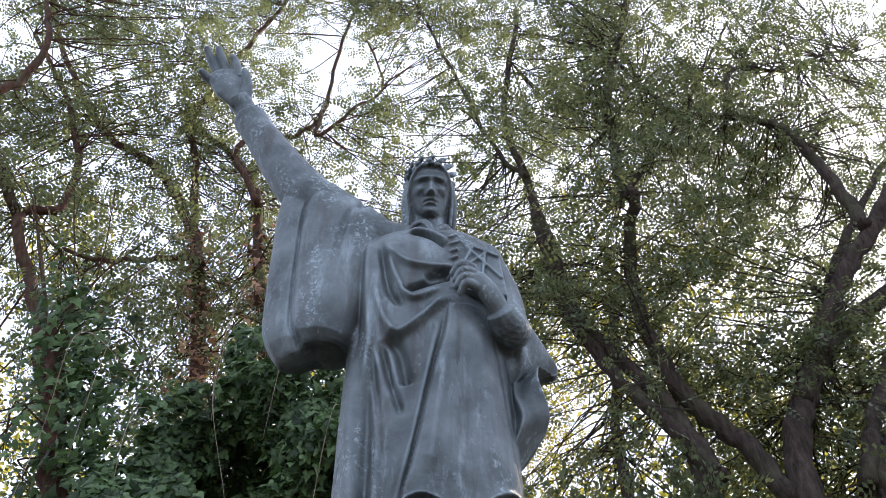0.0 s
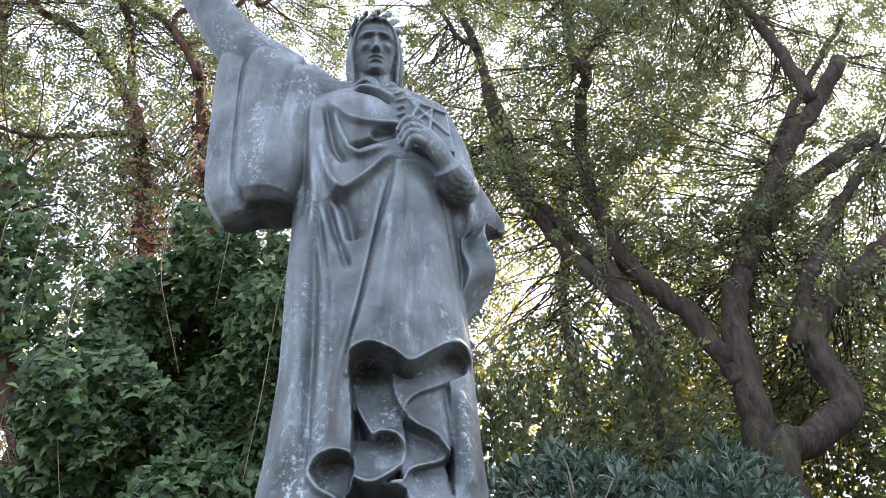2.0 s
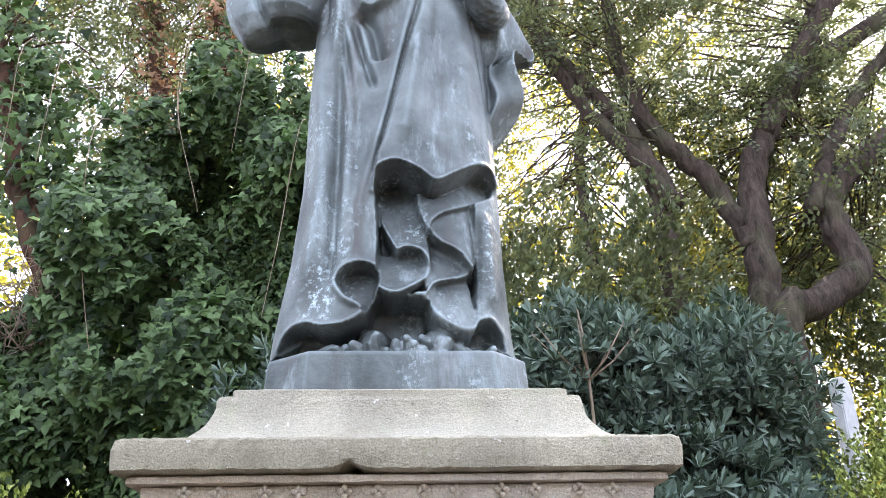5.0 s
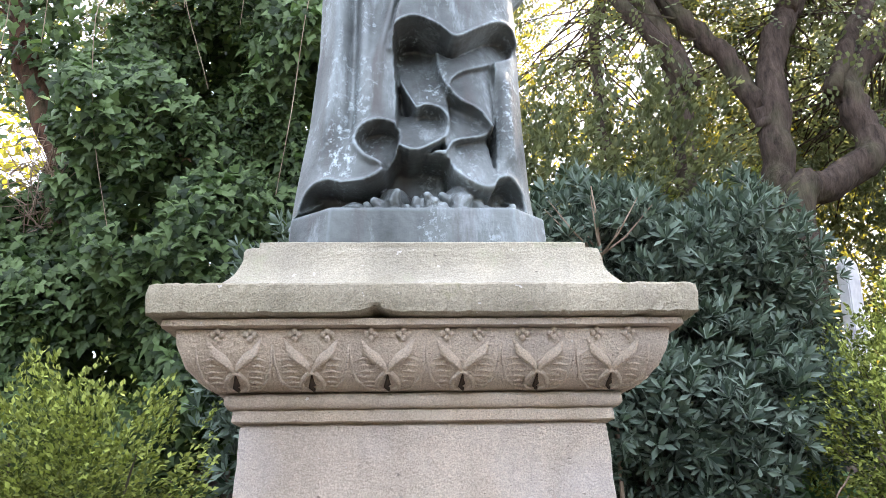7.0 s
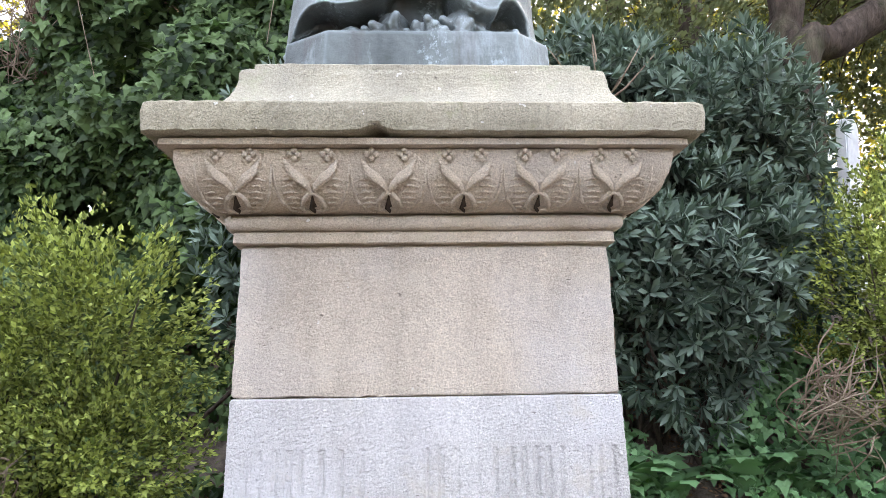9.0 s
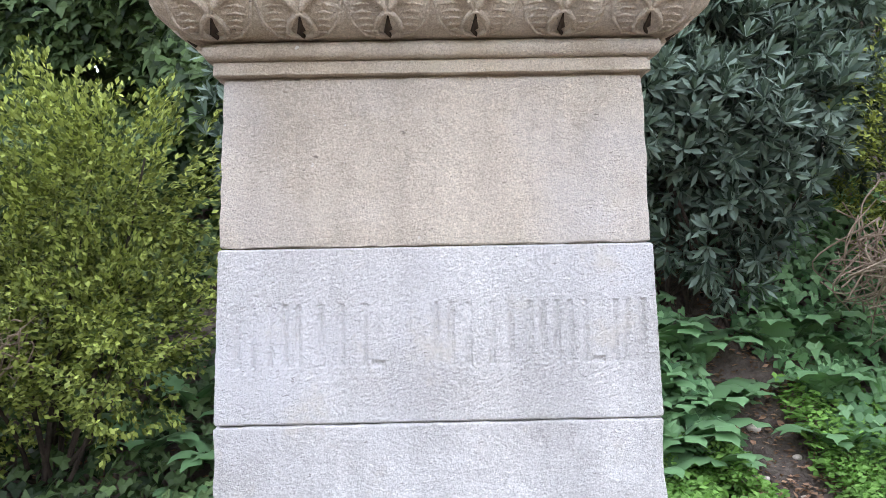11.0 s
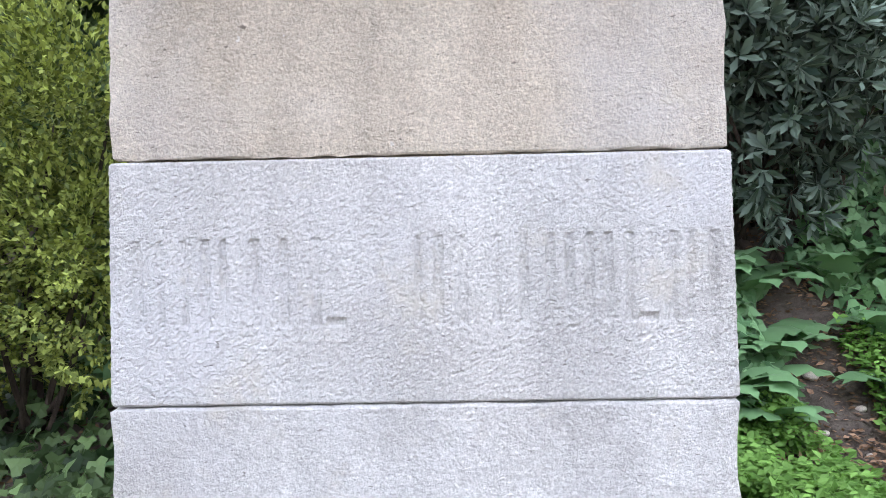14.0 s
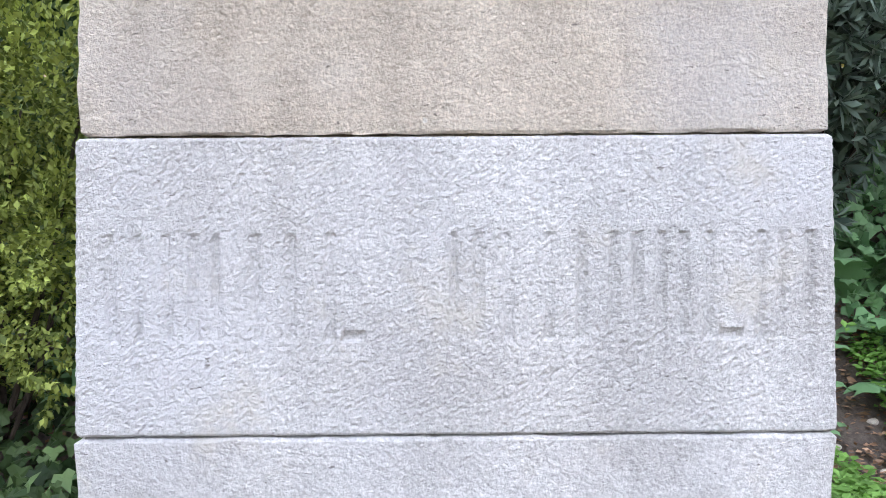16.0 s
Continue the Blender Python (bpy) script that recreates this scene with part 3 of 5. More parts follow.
def sheet(nu, nv, place, thick):
    """A thick cloth: place(u, v) gives its front, both from 0 to 1; its back lies behind along y."""
    U, V = np.meshgrid(np.linspace(0, 1, nu), np.linspace(0, 1, nv))
    p = np.stack(place(U, V), -1)
    q = p + np.array([0, 1, 0]) * np.asarray(thick)
    v = np.vstack([p.reshape(-1, 3), q.reshape(-1, 3)])
    i, j = np.meshgrid(np.arange(nv - 1), np.arange(nu - 1), indexing="ij")
    f1 = np.stack([i * nu + j, i * nu + j + 1, (i + 1) * nu + j + 1, (i + 1) * nu + j], -1).reshape(-1, 4)
    f2 = f1[:, ::-1] + nu * nv
    rim = np.concatenate([np.arange(nu), (np.arange(1, nv)) * nu + nu - 1, (nv - 1) * nu + np.arange(nu - 2, -1, -1), np.arange(nv - 2, 0, -1) * nu])
    nxt = np.roll(rim, -1)
    f3 = np.stack([nxt, rim, rim + nu * nv, nxt + nu * nv], -1)
    return v, np.vstack([f1, f2, f3])


def curve(u, *pts):
    p = smooth_line(np.asarray(pts, float), 8)
    s = np.linspace(0, 1, len(p))
    return [np.interp(u, s, p[:, k]) for k in range(p.shape[1])]


def hanging(U, V):
    """The end of the mantle that hangs from the bent arm."""
    ox, oz = curve(V, (0.37, 4.37), (0.433, 4.19), (0.515, 4.07), (0.57, 3.99), (0.545, 3.935), (0.478, 3.94), (0.462, 3.85), (0.50, 3.71), (0.44, 3.6), (0.345, 3.47))
    ix, iz = curve(V, (0.2, 4.3), (0.2, 4.05), (0.22, 3.8), (0.23, 3.62), (0.25, 3.45))
    y = 0.38 + 0.06 * np.sin(V * 11 + U * 4) * U + 0.05 * U - 0.03 * np.exp(-((U - 0.55) / 0.07) ** 2)
    return ix + (ox - ix) * U, y, iz + (oz - iz) * U


def wide_sleeve():
    """The wide hanging sleeve of the raised arm: a soft bag, open below, its near edge lapped over the far one."""
    n, m = 220, 90
    V = np.linspace(0, 1, m)
    ix, iz = curve(V, (-0.17, 4.80), (-0.23, 4.65), (-0.27, 4.4), (-0.285, 4.2), (-0.31, 4.08), (-0.34, 4.02))
    ox, oz = curve(V, (-0.685, 5.25), (-0.775, 5.02), (-0.775, 4.62), (-0.765, 4.32), (-0.745, 4.12), (-0.67, 3.985))
    thick = np.interp(V, (0, 0.12, 0.25, 0.6, 0.9, 1.0), (0.05, 0.095, 0.12, 0.135, 0.125, 0.10))
    a = np.arange(n) * 2 * math.pi / n
    c, s = np.cos(a), np.sin(a)
    sq = (np.abs(c) ** 2.6 + np.abs(s) ** 2.6) ** (-1 / 2.6)
    U = 0.5 + 0.5 * (c * sq)
    near = np.clip(-s * 2, 0, 1)
    y = 0.455 + thick[:, None] * (s * sq)[None]
    lap = 1 / (1 + np.exp((U[None] - 0.70 + 0.06 * V[:, None]) / 0.012))
    fold_in = 0.045 * lap - 0.02 * np.exp(-((U[None] - 0.735 + 0.06 * V[:, None]) / 0.015) ** 2) + 0.010 * np.cos(U[None] * 12 + 3.5 * V[:, None]) * np.clip(V[:, None] * 1.5, 0, 1) * (U[None] < 0.66) - 0.03 * np.exp(-((U[None] - 0.3 - 0.1 * V[:, None]) / 0.03) ** 2) * np.clip(1 - V[:, None] * 1.4, 0, 1)
    y = y - near[None] * fold_in
    X = ix[:, None] + (ox - ix)[:, None] * U[None]
    Z = iz[:, None] + (oz - iz)[:, None] * U[None] + (0.035 * np.sin(U * math.pi) + 0.005 * np.cos(U * 13))[None] * np.clip((V[:, None] - 0.6) / 0.4, 0, 1)
    rings = [np.stack([X, y, Z], -1).reshape(-1, 3)]
    mid = np.array([X[-1].mean(), 0.455, Z[-1].mean()])
    last = np.stack([X[-1], y[-1], Z[-1]], -1)
    for g, up in ((0.9, -0.012), (0.7, -0.012), (0.4, -0.004)):
        rings.append(mid + (last - mid) * np.array([g, g, 1]) + np.array([0, 0, up]))
    v = np.vstack(rings)
    k = m + 3
    f = np.vstack([ring_faces(k, n), fan(0, n, len(v), True), fan((k - 1) * n, n, len(v) + 1)])
    v = np.vstack([v, [v[:n].mean(0), v[-n:].mean(0)]])
    return v, f


def limb(line, *radii, steps=6, sides=14, flat=1.0):
    return tube(smooth_line(line, steps), radii, sides, 0, flat)


def box_between(corners, thick):
    c = [np.array(p, float) for p in corners]
    n = unit(np.cross(c[1] - c[0], c[3] - c[0])) * thick
    v = np.array(c + [p + n for p in c])
    return v, np.array([(0, 1, 2, 3), (7, 6, 5, 4), (0, 4, 5, 1), (1, 5, 6, 2), (2, 6, 7, 3), (3, 7, 4, 0)])


def head():
    """The head as rings round its own middle, chin at 0, with brow, eyes, nose, mouth and chin pressed into its front."""
    zs = np.linspace(-0.03, 0.36, 110)
    wide = np.interp(zs, (-0.03, -0.02, 0.0, 0.035, 0.08, 0.145, 0.20, 0.26, 0.32, 0.36), (0.032, 0.05, 0.068, 0.086, 0.098, 0.108, 0.11, 0.104, 0.08, 0.027))
    face = np.interp(zs, (-0.03, -0.015, 0.0, 0.04, 0.075, 0.10, 0.145, 0.175, 0.20, 0.24, 0.29, 0.32, 0.36), (0.085, 0.112, 0.124, 0.124, 0.128, 0.126, 0.130, 0.128, 0.138, 0.136, 0.11, 0.065, 0.0))
    n = 150
    a = np.arange(n) * 2 * math.pi / n
    c, t = np.cos(a), np.sin(a)
    X = wide[:, None] * np.sign(c) * np.abs(c) ** 0.85
    Y = np.where(t < 0, face[:, None] * t, 0.13 * t)
    Z = np.repeat(zs[:, None], n, 1)

    def spot(amp, x, z, sx, sz):
        return amp * np.exp(-((np.abs(X) - x) / sx) ** 2 / 2 - ((Z - z) / sz) ** 2 / 2)

    down = np.clip((0.196 - Z) / 0.092, 0, 1)
    out = (0.010 + 0.036 * down) * np.exp(-(X / (0.009 + 0.006 * down)) ** 2 / 2) * np.clip((Z - 0.09) / 0.01, 0, 1) * np.clip((0.212 - Z) / 0.024, 0, 1)
    out += spot(0.011, 0.015, 0.10, 0.008, 0.008)
    out += spot(-0.019, 0.041, 0.168, 0.020, 0.011) + spot(0.015, 0.041, 0.163, 0.013, 0.0075) + spot(0.012, 0.040, 0.196, 0.030, 0.008)
    out += spot(0.018, 0.062, 0.132, 0.020, 0.016) + spot(-0.010, 0.057, 0.076, 0.018, 0.024)
    out += (0.010 * np.exp(-((Z - 0.071) / 0.006) ** 2) - 0.03 * np.exp(-((Z - 0.061 + 6 * X ** 2) / 0.005) ** 2) + 0.014 * np.exp(-((Z - 0.049) / 0.0075) ** 2) - 0.008 * np.exp(-((Z - 0.031) / 0.008) ** 2)) * np.exp(-(X / 0.032) ** 4)
    out += spot(0.018, 0.0, 0.004, 0.026, 0.018)
    Y = Y - out * np.clip(-t * 1.8, 0, 1)[None]
    v = np.vstack([np.stack([X, Y, Z], -1).reshape(-1, 3), [[0, 0, -0.035], [0, 0.02, 0.365]]])
    m = len(zs)
    return v, np.vstack([ring_faces(m, n), fan(0, n, n * m, True), fan((m - 1) * n, n, n * m + 1)])


def crowned_head():
    """Head, close hood with hanging sides, and a wreath; bent forward and set on the neck."""
    lots = [head(), blob((0, 0.03, 0.19), (0.112, 0.135, 0.175), 28, 20)]
    lots.append(limb([(0, 0.08, 0.25), (0, 0.12, 0.1), (0, 0.1, -0.08)], 0.10, 0.12, 0.12))
    for s in (-1, 1):
        lots.append(limb([(0, -0.138, 0.285), (s * 0.055, -0.124, 0.272), (s * 0.098, -0.085, 0.215), (s * 0.112, -0.045, 0.11), (s * 0.105, -0.035, -0.03)], 0.009, 0.009, 0.010, 0.011, 0.010, sides=10))
        lots.append(limb([(s * 0.09, 0.02, 0.25), (s * 0.108, 0.02, 0.12), (s * 0.1, 0.02, -0.035)], 0.04, 0.04, 0.038))
    for k in range(40):
        a = k / 40 * 2 * math.pi
        c = np.array([0.108 * math.cos(a), 0.015 + 0.132 * math.sin(a), 0.275 - 0.02 * math.sin(a) + 0.018 * (k % 3 - 1)])
        out = unit(np.array([math.cos(a) * 0.6 - math.sin(a), math.sin(a) * 0.6 + math.cos(a), 0.15 * (k % 3)]))
        lots.append(limb([c, c + out * 0.028, c + out * 0.05], 0.010, 0.015, 0.006, sides=7, steps=3))
    v, f = joined(*lots)
    b, w = radians(16), radians(4)
    v = v @ np.array([(1, 0, 0), (0, math.cos(b), math.sin(b)), (0, -math.sin(b), math.cos(b))])
    v = v @ np.array([(math.cos(w), math.sin(w), 0), (-math.sin(w), math.cos(w), 0), (0, 0, 1)])
    return v + np.array([0.0, 0.452, 4.875]), f


def statue_body():
    lots = [robe(), sheet(40, 60, hanging, 0.05), wide_sleeve()]
    # shoulders, then the raised arm, cuff and hand
    lots.append(limb([(-0.45, 0.46, 4.82), (-0.25, 0.46, 4.74), (-0.05, 0.475, 4.72), (0.12, 0.48, 4.69), (0.26, 0.49, 4.62)], 0.13, 0.12, 0.11, 0.11, 0.11, sides=24))
    lots.append(limb([(-0.30, 0.48, 4.68), (-0.52, 0.465, 4.95), (-0.73, 0.45, 5.20), (-1.03, 0.42, 5.69)], 0.15, 0.142, 0.13, 0.088, sides=24))
    lots.append(limb([(-0.985, 0.422, 5.615), (-1.035, 0.418, 5.70), (-1.05, 0.416, 5.725)], 0.094, 0.1, 0.096, sides=24))
    lots.append(limb([(-1.02, 0.42, 5.68), (-1.08, 0.405, 5.79), (-1.125, 0.385, 5.86)], 0.068, 0.062, 0.072, sides=18))
    lots.append(limb([(-1.10, 0.39, 5.82), (-1.165, 0.365, 5.92), (-1.205, 0.345, 6.01), (-1.225, 0.33, 6.06)], 0.07, 0.112, 0.118, 0.1, flat=0.42, sides=20))
    for tip, knuckle, base in (((-1.365, 0.27, 6.02), (-1.33, 0.31, 6.0), (-1.265, 0.35, 5.965)), ((-1.365, 0.25, 6.23), (-1.325, 0.29, 6.15), (-1.265, 0.335, 6.03)),
                               ((-1.29, 0.25, 6.23), (-1.265, 0.285, 6.16), (-1.215, 0.33, 6.05)), ((-1.195, 0.26, 6.15), (-1.175, 0.29, 6.12), (-1.155, 0.335, 6.03))):
        lots.append(limb([base, knuckle, tip], 0.032, 0.029, 0.019, sides=12))
    lots.append(limb([(-1.1, 0.38, 5.87), (-1.085, 0.33, 5.95), (-1.10, 0.28, 6.02)], 0.045, 0.034, 0.022, sides=12))
    # bent arm and the hand that holds the mantle
    lots.append(limb([(0.26, 0.5, 4.66), (0.34, 0.46, 4.38), (0.36, 0.40, 4.12)], 0.10, 0.092, 0.09))
    lots.append(limb([(0.37, 0.40, 4.12), (0.345, 0.29, 4.05), (0.30, 0.215, 4.09)], 0.09, 0.08, 0.062))
    lots.append(limb([(0.33, 0.25, 4.05), (0.27, 0.185, 4.15), (0.205, 0.165, 4.235)], 0.05, 0.052, 0.05, flat=0.8))
    for k, (x, z) in enumerate(((0.2, 4.285), (0.21, 4.247), (0.215, 4.21), (0.22, 4.172))):
        lots.append(limb([(x, 0.16, z), (x - 0.055, 0.132, z + 0.006), (x - 0.1 + 0.012 * (k == 3), 0.165, z - 0.028)], 0.023, 0.021, 0.015, sides=10))
    # book against the breast, with a ribbed spine and a raised pattern
    lots.append(box_between([(0.095, 0.235, 4.25), (0.345, 0.225, 4.19), (0.325, 0.265, 4.475), (0.105, 0.27, 4.625)], -0.085))
    for k in range(6):
        z = 4.33 + 0.052 * k
        lots.append(limb([(0.085, 0.275, z - 0.006), (0.108, 0.236 + 0.005 * k, z), (0.135, 0.232 + 0.006 * k, z + 0.014)], 0.010, 0.011, 0.007, sides=6))
    for a, b in (((0.15, 4.56), (0.325, 4.3)), ((0.14, 4.36), (0.28, 4.49)), ((0.13, 4.57), (0.32, 4.45)), ((0.21, 4.53), (0.15, 4.38)), ((0.26, 4.48), (0.24, 4.3))):
        lots.append(limb([(a[0], 0.232 + (a[1] - 4.25) * 0.1, a[1]), (b[0], 0.226 + (b[1] - 4.25) * 0.13, b[1])], 0.008, 0.008, sides=6))
    # neck, turned collar, head
    lots.append(limb([(0, 0.47, 4.70), (0, 0.455, 4.82), (0, 0.44, 4.95)], 0.125, 0.09, 0.085, sides=20))
    lots.append(limb([(-0.12, 0.40, 4.75), (-0.06, 0.345, 4.765), (-0.015, 0.32, 4.745), (0.02, 0.305, 4.66)], 0.02, 0.028, 0.024, 0.012, flat=0.5))
    lots.append(limb([(0.12, 0.40, 4.75), (0.085, 0.35, 4.745), (0.05, 0.325, 4.71), (0.02, 0.305, 4.65)], 0.02, 0.026, 0.022, 0.012, flat=0.5))
    lots.append(crowned_head())
    # feet and rough leafy ground under the robe, then the chamfered plinth
    r = np.random.default_rng(3)
    lots.append(limb([(-0.09, 0.42, 2.60), (-0.09, 0.26, 2.585), (-0.1, 0.19, 2.56)], 0.07, 0.055, 0.03))
    lots.append(limb([(0.1, 0.42, 2.60), (0.12, 0.24, 2.58), (0.13, 0.17, 2.56)], 0.07, 0.055, 0.03))
    for k in range(90):
        a = math.pi * (1.0 + r.random())
        q = 0.22 + 0.1 * r.random()
        c = np.array([q * 1.22 * math.cos(a) - 0.02, AXIS + q * math.sin(a), 2.53])
        tip = c + np.array([0.16 * (r.random() - 0.5), -0.04, 0.01 + 0.06 * r.random() ** 2])
        lots.append(limb([c, (c + tip) / 2 + 0.02 * (r.random(3) - 0.5), tip], 0.028, 0.024, 0.012, sides=6, steps=2))
    lots.append(blob((0, AXIS, 2.56), (0.3, 0.24, 0.1), 24, 12))
    rim = [(-0.293, 0.14), (0.293, 0.14), (0.405, 0.25), (0.405, 0.75), (0.293, 0.86), (-0.293, 0.86), (-0.43, 0.75), (-0.43, 0.25)]
    v, levels = [], ((1.01, 2.374), (1.005, 2.43), (0.99, 2.527), (0.975, 2.534))
    for g, z in levels:
        v += [(x * g, AXIS + (y - AXIS) * g, z) for x, y in rim]
    v += [(0, AXIS, 2.374), (0, AXIS, 2.534)]
    f = [(8 * i + j, 8 * i + (j + 1) % 8, 8 * i + 8 + (j + 1) % 8, 8 * i + 8 + j) for i in range(3) for j in range(8)]
    f += [((j + 1) % 8, j, 32, 32) for j in range(8)] + [(24 + j, 24 + (j + 1) % 8, 33, 33) for j in range(8)]
    lots.append((np.array(v), np.array(f)))
    v, f = joined(*lots)
    return v, tri_quads(f)


bv, bf = statue_body()
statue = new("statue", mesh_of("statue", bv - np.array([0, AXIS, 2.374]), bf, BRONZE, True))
statue.location = (0, AXIS, 2.374)
tagged(statue, "weathered blue-grey bronze statue of a robed figure, arm raised", "statue")
re = statue.modifiers.new("cast", "REMESH")
re.mode, re.voxel_size, re.use_smooth_shade = "VOXEL", 0.0052, True
sm = statue.modifiers.new("worn", "SMOOTH")
sm.factor, sm.iterations = 0.4, 1


# ---- leaves ----
SMALL = [(0, 0, 0), (0.5, 0.3, 0.05), (1, 0, -0.05), (0.5, -0.3, 0.05)]
SMALL_F = [(0, 1, 2, 3)]
IVY_LEAF = [(0, 0, 0), (-0.16, 0.3, 0.02), (0.12, 0.52, -0.06), (0.36, 0.3, 0.02), (1, 0, -0.12), (0.36, -0.3, 0.02), (0.12, -0.52, -0.06), (-0.16, -0.3, 0.02), (0.3, 0, 0.05)]
IVY_F = [(8, 0, 1), (8, 1, 2), (8, 2, 3), (8, 3, 4), (8, 4, 5), (8, 5, 6), (8, 6, 7), (8, 7, 0)]


def pinnate_leaf():
    v, f = [], []
    for i in range(4):
        x = 0.16 + 0.22 * i
        for s in (-1, 1):
            n = len(v)
            w = 0.085
            l = 0.31 * (1 - 0.3 * abs(i - 1.5) / 1.5)
            v += [(x, 0, -0.12 * x * x), (x + 0.05 + w, s * l * 0.5, -0.12 * x * x - 0.02), (x + 0.06, s * l, -0.12 * x * x - 0.05), (x + 0.05 - w, s * l * 0.5, -0.12 * x * x - 0.02)]
            f.append((n, n + 1, n + 2, n + 3))
    return v, f


PINNATE, PINNATE_F = pinnate_leaf()


def whorl(n=10):
    v, f = [], []
    for i in range(n):
        a, t = i * 2.4, 0.25 + 0.75 * i / n
        d = np.array([math.cos(a) * t, math.sin(a) * t, 1.15 - t * 0.85])
        d /= np.linalg.norm(d)
        s = np.array([-math.sin(a), math.cos(a), 0]) * 0.13
        k = len(v)
        v += [d * 0.05, d * 0.6 + s, d * 1.0 + np.array([0, 0, -0.06]), d * 0.6 - s]
        f.append((k, k + 1, k + 2, k + 3))
    return [(p[2], p[0], p[1]) for p in v], f


WHORL, WHORL_F = whorl()


def jitter(n, s=1.0):
    return rng.standard_normal((n, 3)) * s


def tree_wood(limbs, mat_sides=9):
    lots = []
    for r0, r1, line in limbs:
        p = smooth_line(line, 6)
        p = p + 0.02 * rng.standard_normal(p.shape)
        lots.append(tube(p, (r0, (r0 + r1) / 2, r1), mat_sides, 0.16))
    return lots


def tree(name, limbs, clumps, label, bark, leaf_size=0.34, per=24, leaf_mat=CANOPY, spread=0.36):
    """A tree: wood in one mesh, twigs out to each clump, and a crown of feathery leaves."""
    root = np.array(limbs[0][2][0], float)
    g = float(bank(root[0], root[1]))
    base = [(root[0] - 0.05, root[1] + 0.05, g - 0.2), (root[0] - 0.03, root[1], (g + root[2]) / 2)]
    limbs = [(limbs[0][0], limbs[0][1], base + list(limbs[0][2]))] + list(limbs[1:])
    t = thing(name, (root[0], root[1], g), label, "tree", "trees behind the monument")
    off = np.array([root[0], root[1], g])
    v, f = joined(*tree_wood(limbs))
    part("trunk", mesh_of("trunk", v - off, tri_quads(f), bark, True), bark, t)
    wood = np.vstack([smooth_line(l, 4) for _, _, l in limbs])
    wood = wood[wood[:, 2] > 5.0] if (wood[:, 2] > 5.0).any() else wood
    lots, pos = [], []
    for c in clumps:
        near = wood[np.argmin(((wood - c) ** 2).sum(1) + rng.random(len(wood)) * 2)]
        mid = (near + c) / 2 + jitter(1, 0.2)[0]
        line = smooth_line([near, mid, c, c + (c - mid) * 0.3 + jitter(1, 0.1)[0]], 3)
        lots.append(tube(line, (0.016, 0.009, 0.004), 4))
        e = c + jitter(1, spread * 0.8)[0]
        lots.append(tube([mid * 0.3 + c * 0.7, (c + e) / 2 + jitter(1, 0.05)[0], e], (0.008, 0.005, 0.002), 3))
        pos.append(c + jitter(per, 1.0) * np.array([spread, spread, spread * 0.62]))
    v, f = joined(*lots)
    tagged(part("branchwork", mesh_of("branchwork", v - off, tri_quads(f), bark), bark, t), kind="stuff")
    pos = np.vstack(pos)
    n = len(pos)
    v, f = scatter(PINNATE, PINNATE_F, pos, jitter(n) * np.array([1, 1, 0.8]) + np.array([0, 0, -0.3]), np.array([[0, 0, 0.8]]) + jitter(n, 0.6), leaf_size * (0.6 + 0.6 * rng.random(n)))
    crown = part("crown", mesh_of("crown", v - off, f, leaf_mat), leaf_mat, t)
    tagged(crown, kind="stuff")
    return t


def cloud(n, centre, radii):
    """Places spread through an ellipsoid, more of them near its skin."""
    d = unit(jitter(n))
    r = rng.random(n) ** 0.45
    return np.asarray(centre) + d * r[:, None] * np.asarray(radii)


RIGHT_TREE = [
    (0.22, 0.13, [(4.29, 6.20, 4.98), (4.39, 6.32, 5.88), (4.55, 6.43, 6.99), (4.98, 6.55, 7.87), (5.58, 6.67, 8.68), (6.50, 6.78, 9.52), (8.02, 6.90, 10.56)]),
    (0.13, 0.05, [(4.83, 6.40, 7.67), (5.53, 6.60, 8.89), (6.37, 6.80, 10.42), (7.32, 7.00, 11.79), (8.83, 7.20, 13.83)]),
    (0.15, 0.1, [(4.34, 6.30, 5.88), (4.27, 6.45, 6.34), (4.02, 6.60, 7.10), (3.58, 6.75, 7.75), (3.29, 6.90, 8.65), (3.21, 7.05, 9.52), (3.27, 7.20, 10.84), (3.31, 6.40, 11.61)]),
    (0.12, 0.07, [(3.31, 6.40, 11.61), (3.29, 6.62, 12.13), (3.38, 6.84, 13.65), (3.64, 7.06, 15.81), (4.41, 7.28, 18.41), (5.01, 7.50, 20.69)]),
    (0.07, 0.03, [(3.29, 6.62, 12.13), (3.41, 7.00, 12.41), (4.18, 7.38, 13.72), (5.35, 7.75, 15.66), (6.57, 8.12, 18.29), (7.85, 8.50, 20.75)]),
]
LEANING_TREE = [
    (0.22, 0.14, [(4.35, 6.00, 4.90), (4.78, 6.09, 5.09), (5.45, 6.17, 5.56), (5.39, 6.26, 6.21), (5.40, 6.34, 6.58), (5.99, 6.43, 7.21), (6.92, 6.51, 7.94), (7.88, 6.60, 8.75)]),
    (0.12, 0.08, [(5.11, 6.20, 6.42), (5.79, 6.47, 7.60), (6.66, 6.73, 8.77), (8.11, 7.00, 10.40)]),
    (0.15, 0.13, [(5.06, 6.60, 7.97), (5.96, 6.47, 9.55), (6.77, 6.33, 10.59), (7.54, 6.20, 11.63)]),
    (0.12, 0.03, [(6.72, 6.20, 10.71), (6.82, 6.42, 11.74), (6.81, 6.63, 12.88), (6.63, 6.85, 14.08), (5.89, 7.07, 14.73), (5.01, 7.28, 15.13), (4.49, 7.50, 16.45)]),
    (0.06, 0.025, [(5.89, 7.07, 14.73), (5.49, 6.50, 13.97), (6.33, 6.88, 16.14), (7.66, 7.25, 16.59), (9.22, 7.62, 17.86), (10.29, 8.00, 18.57)]),
]
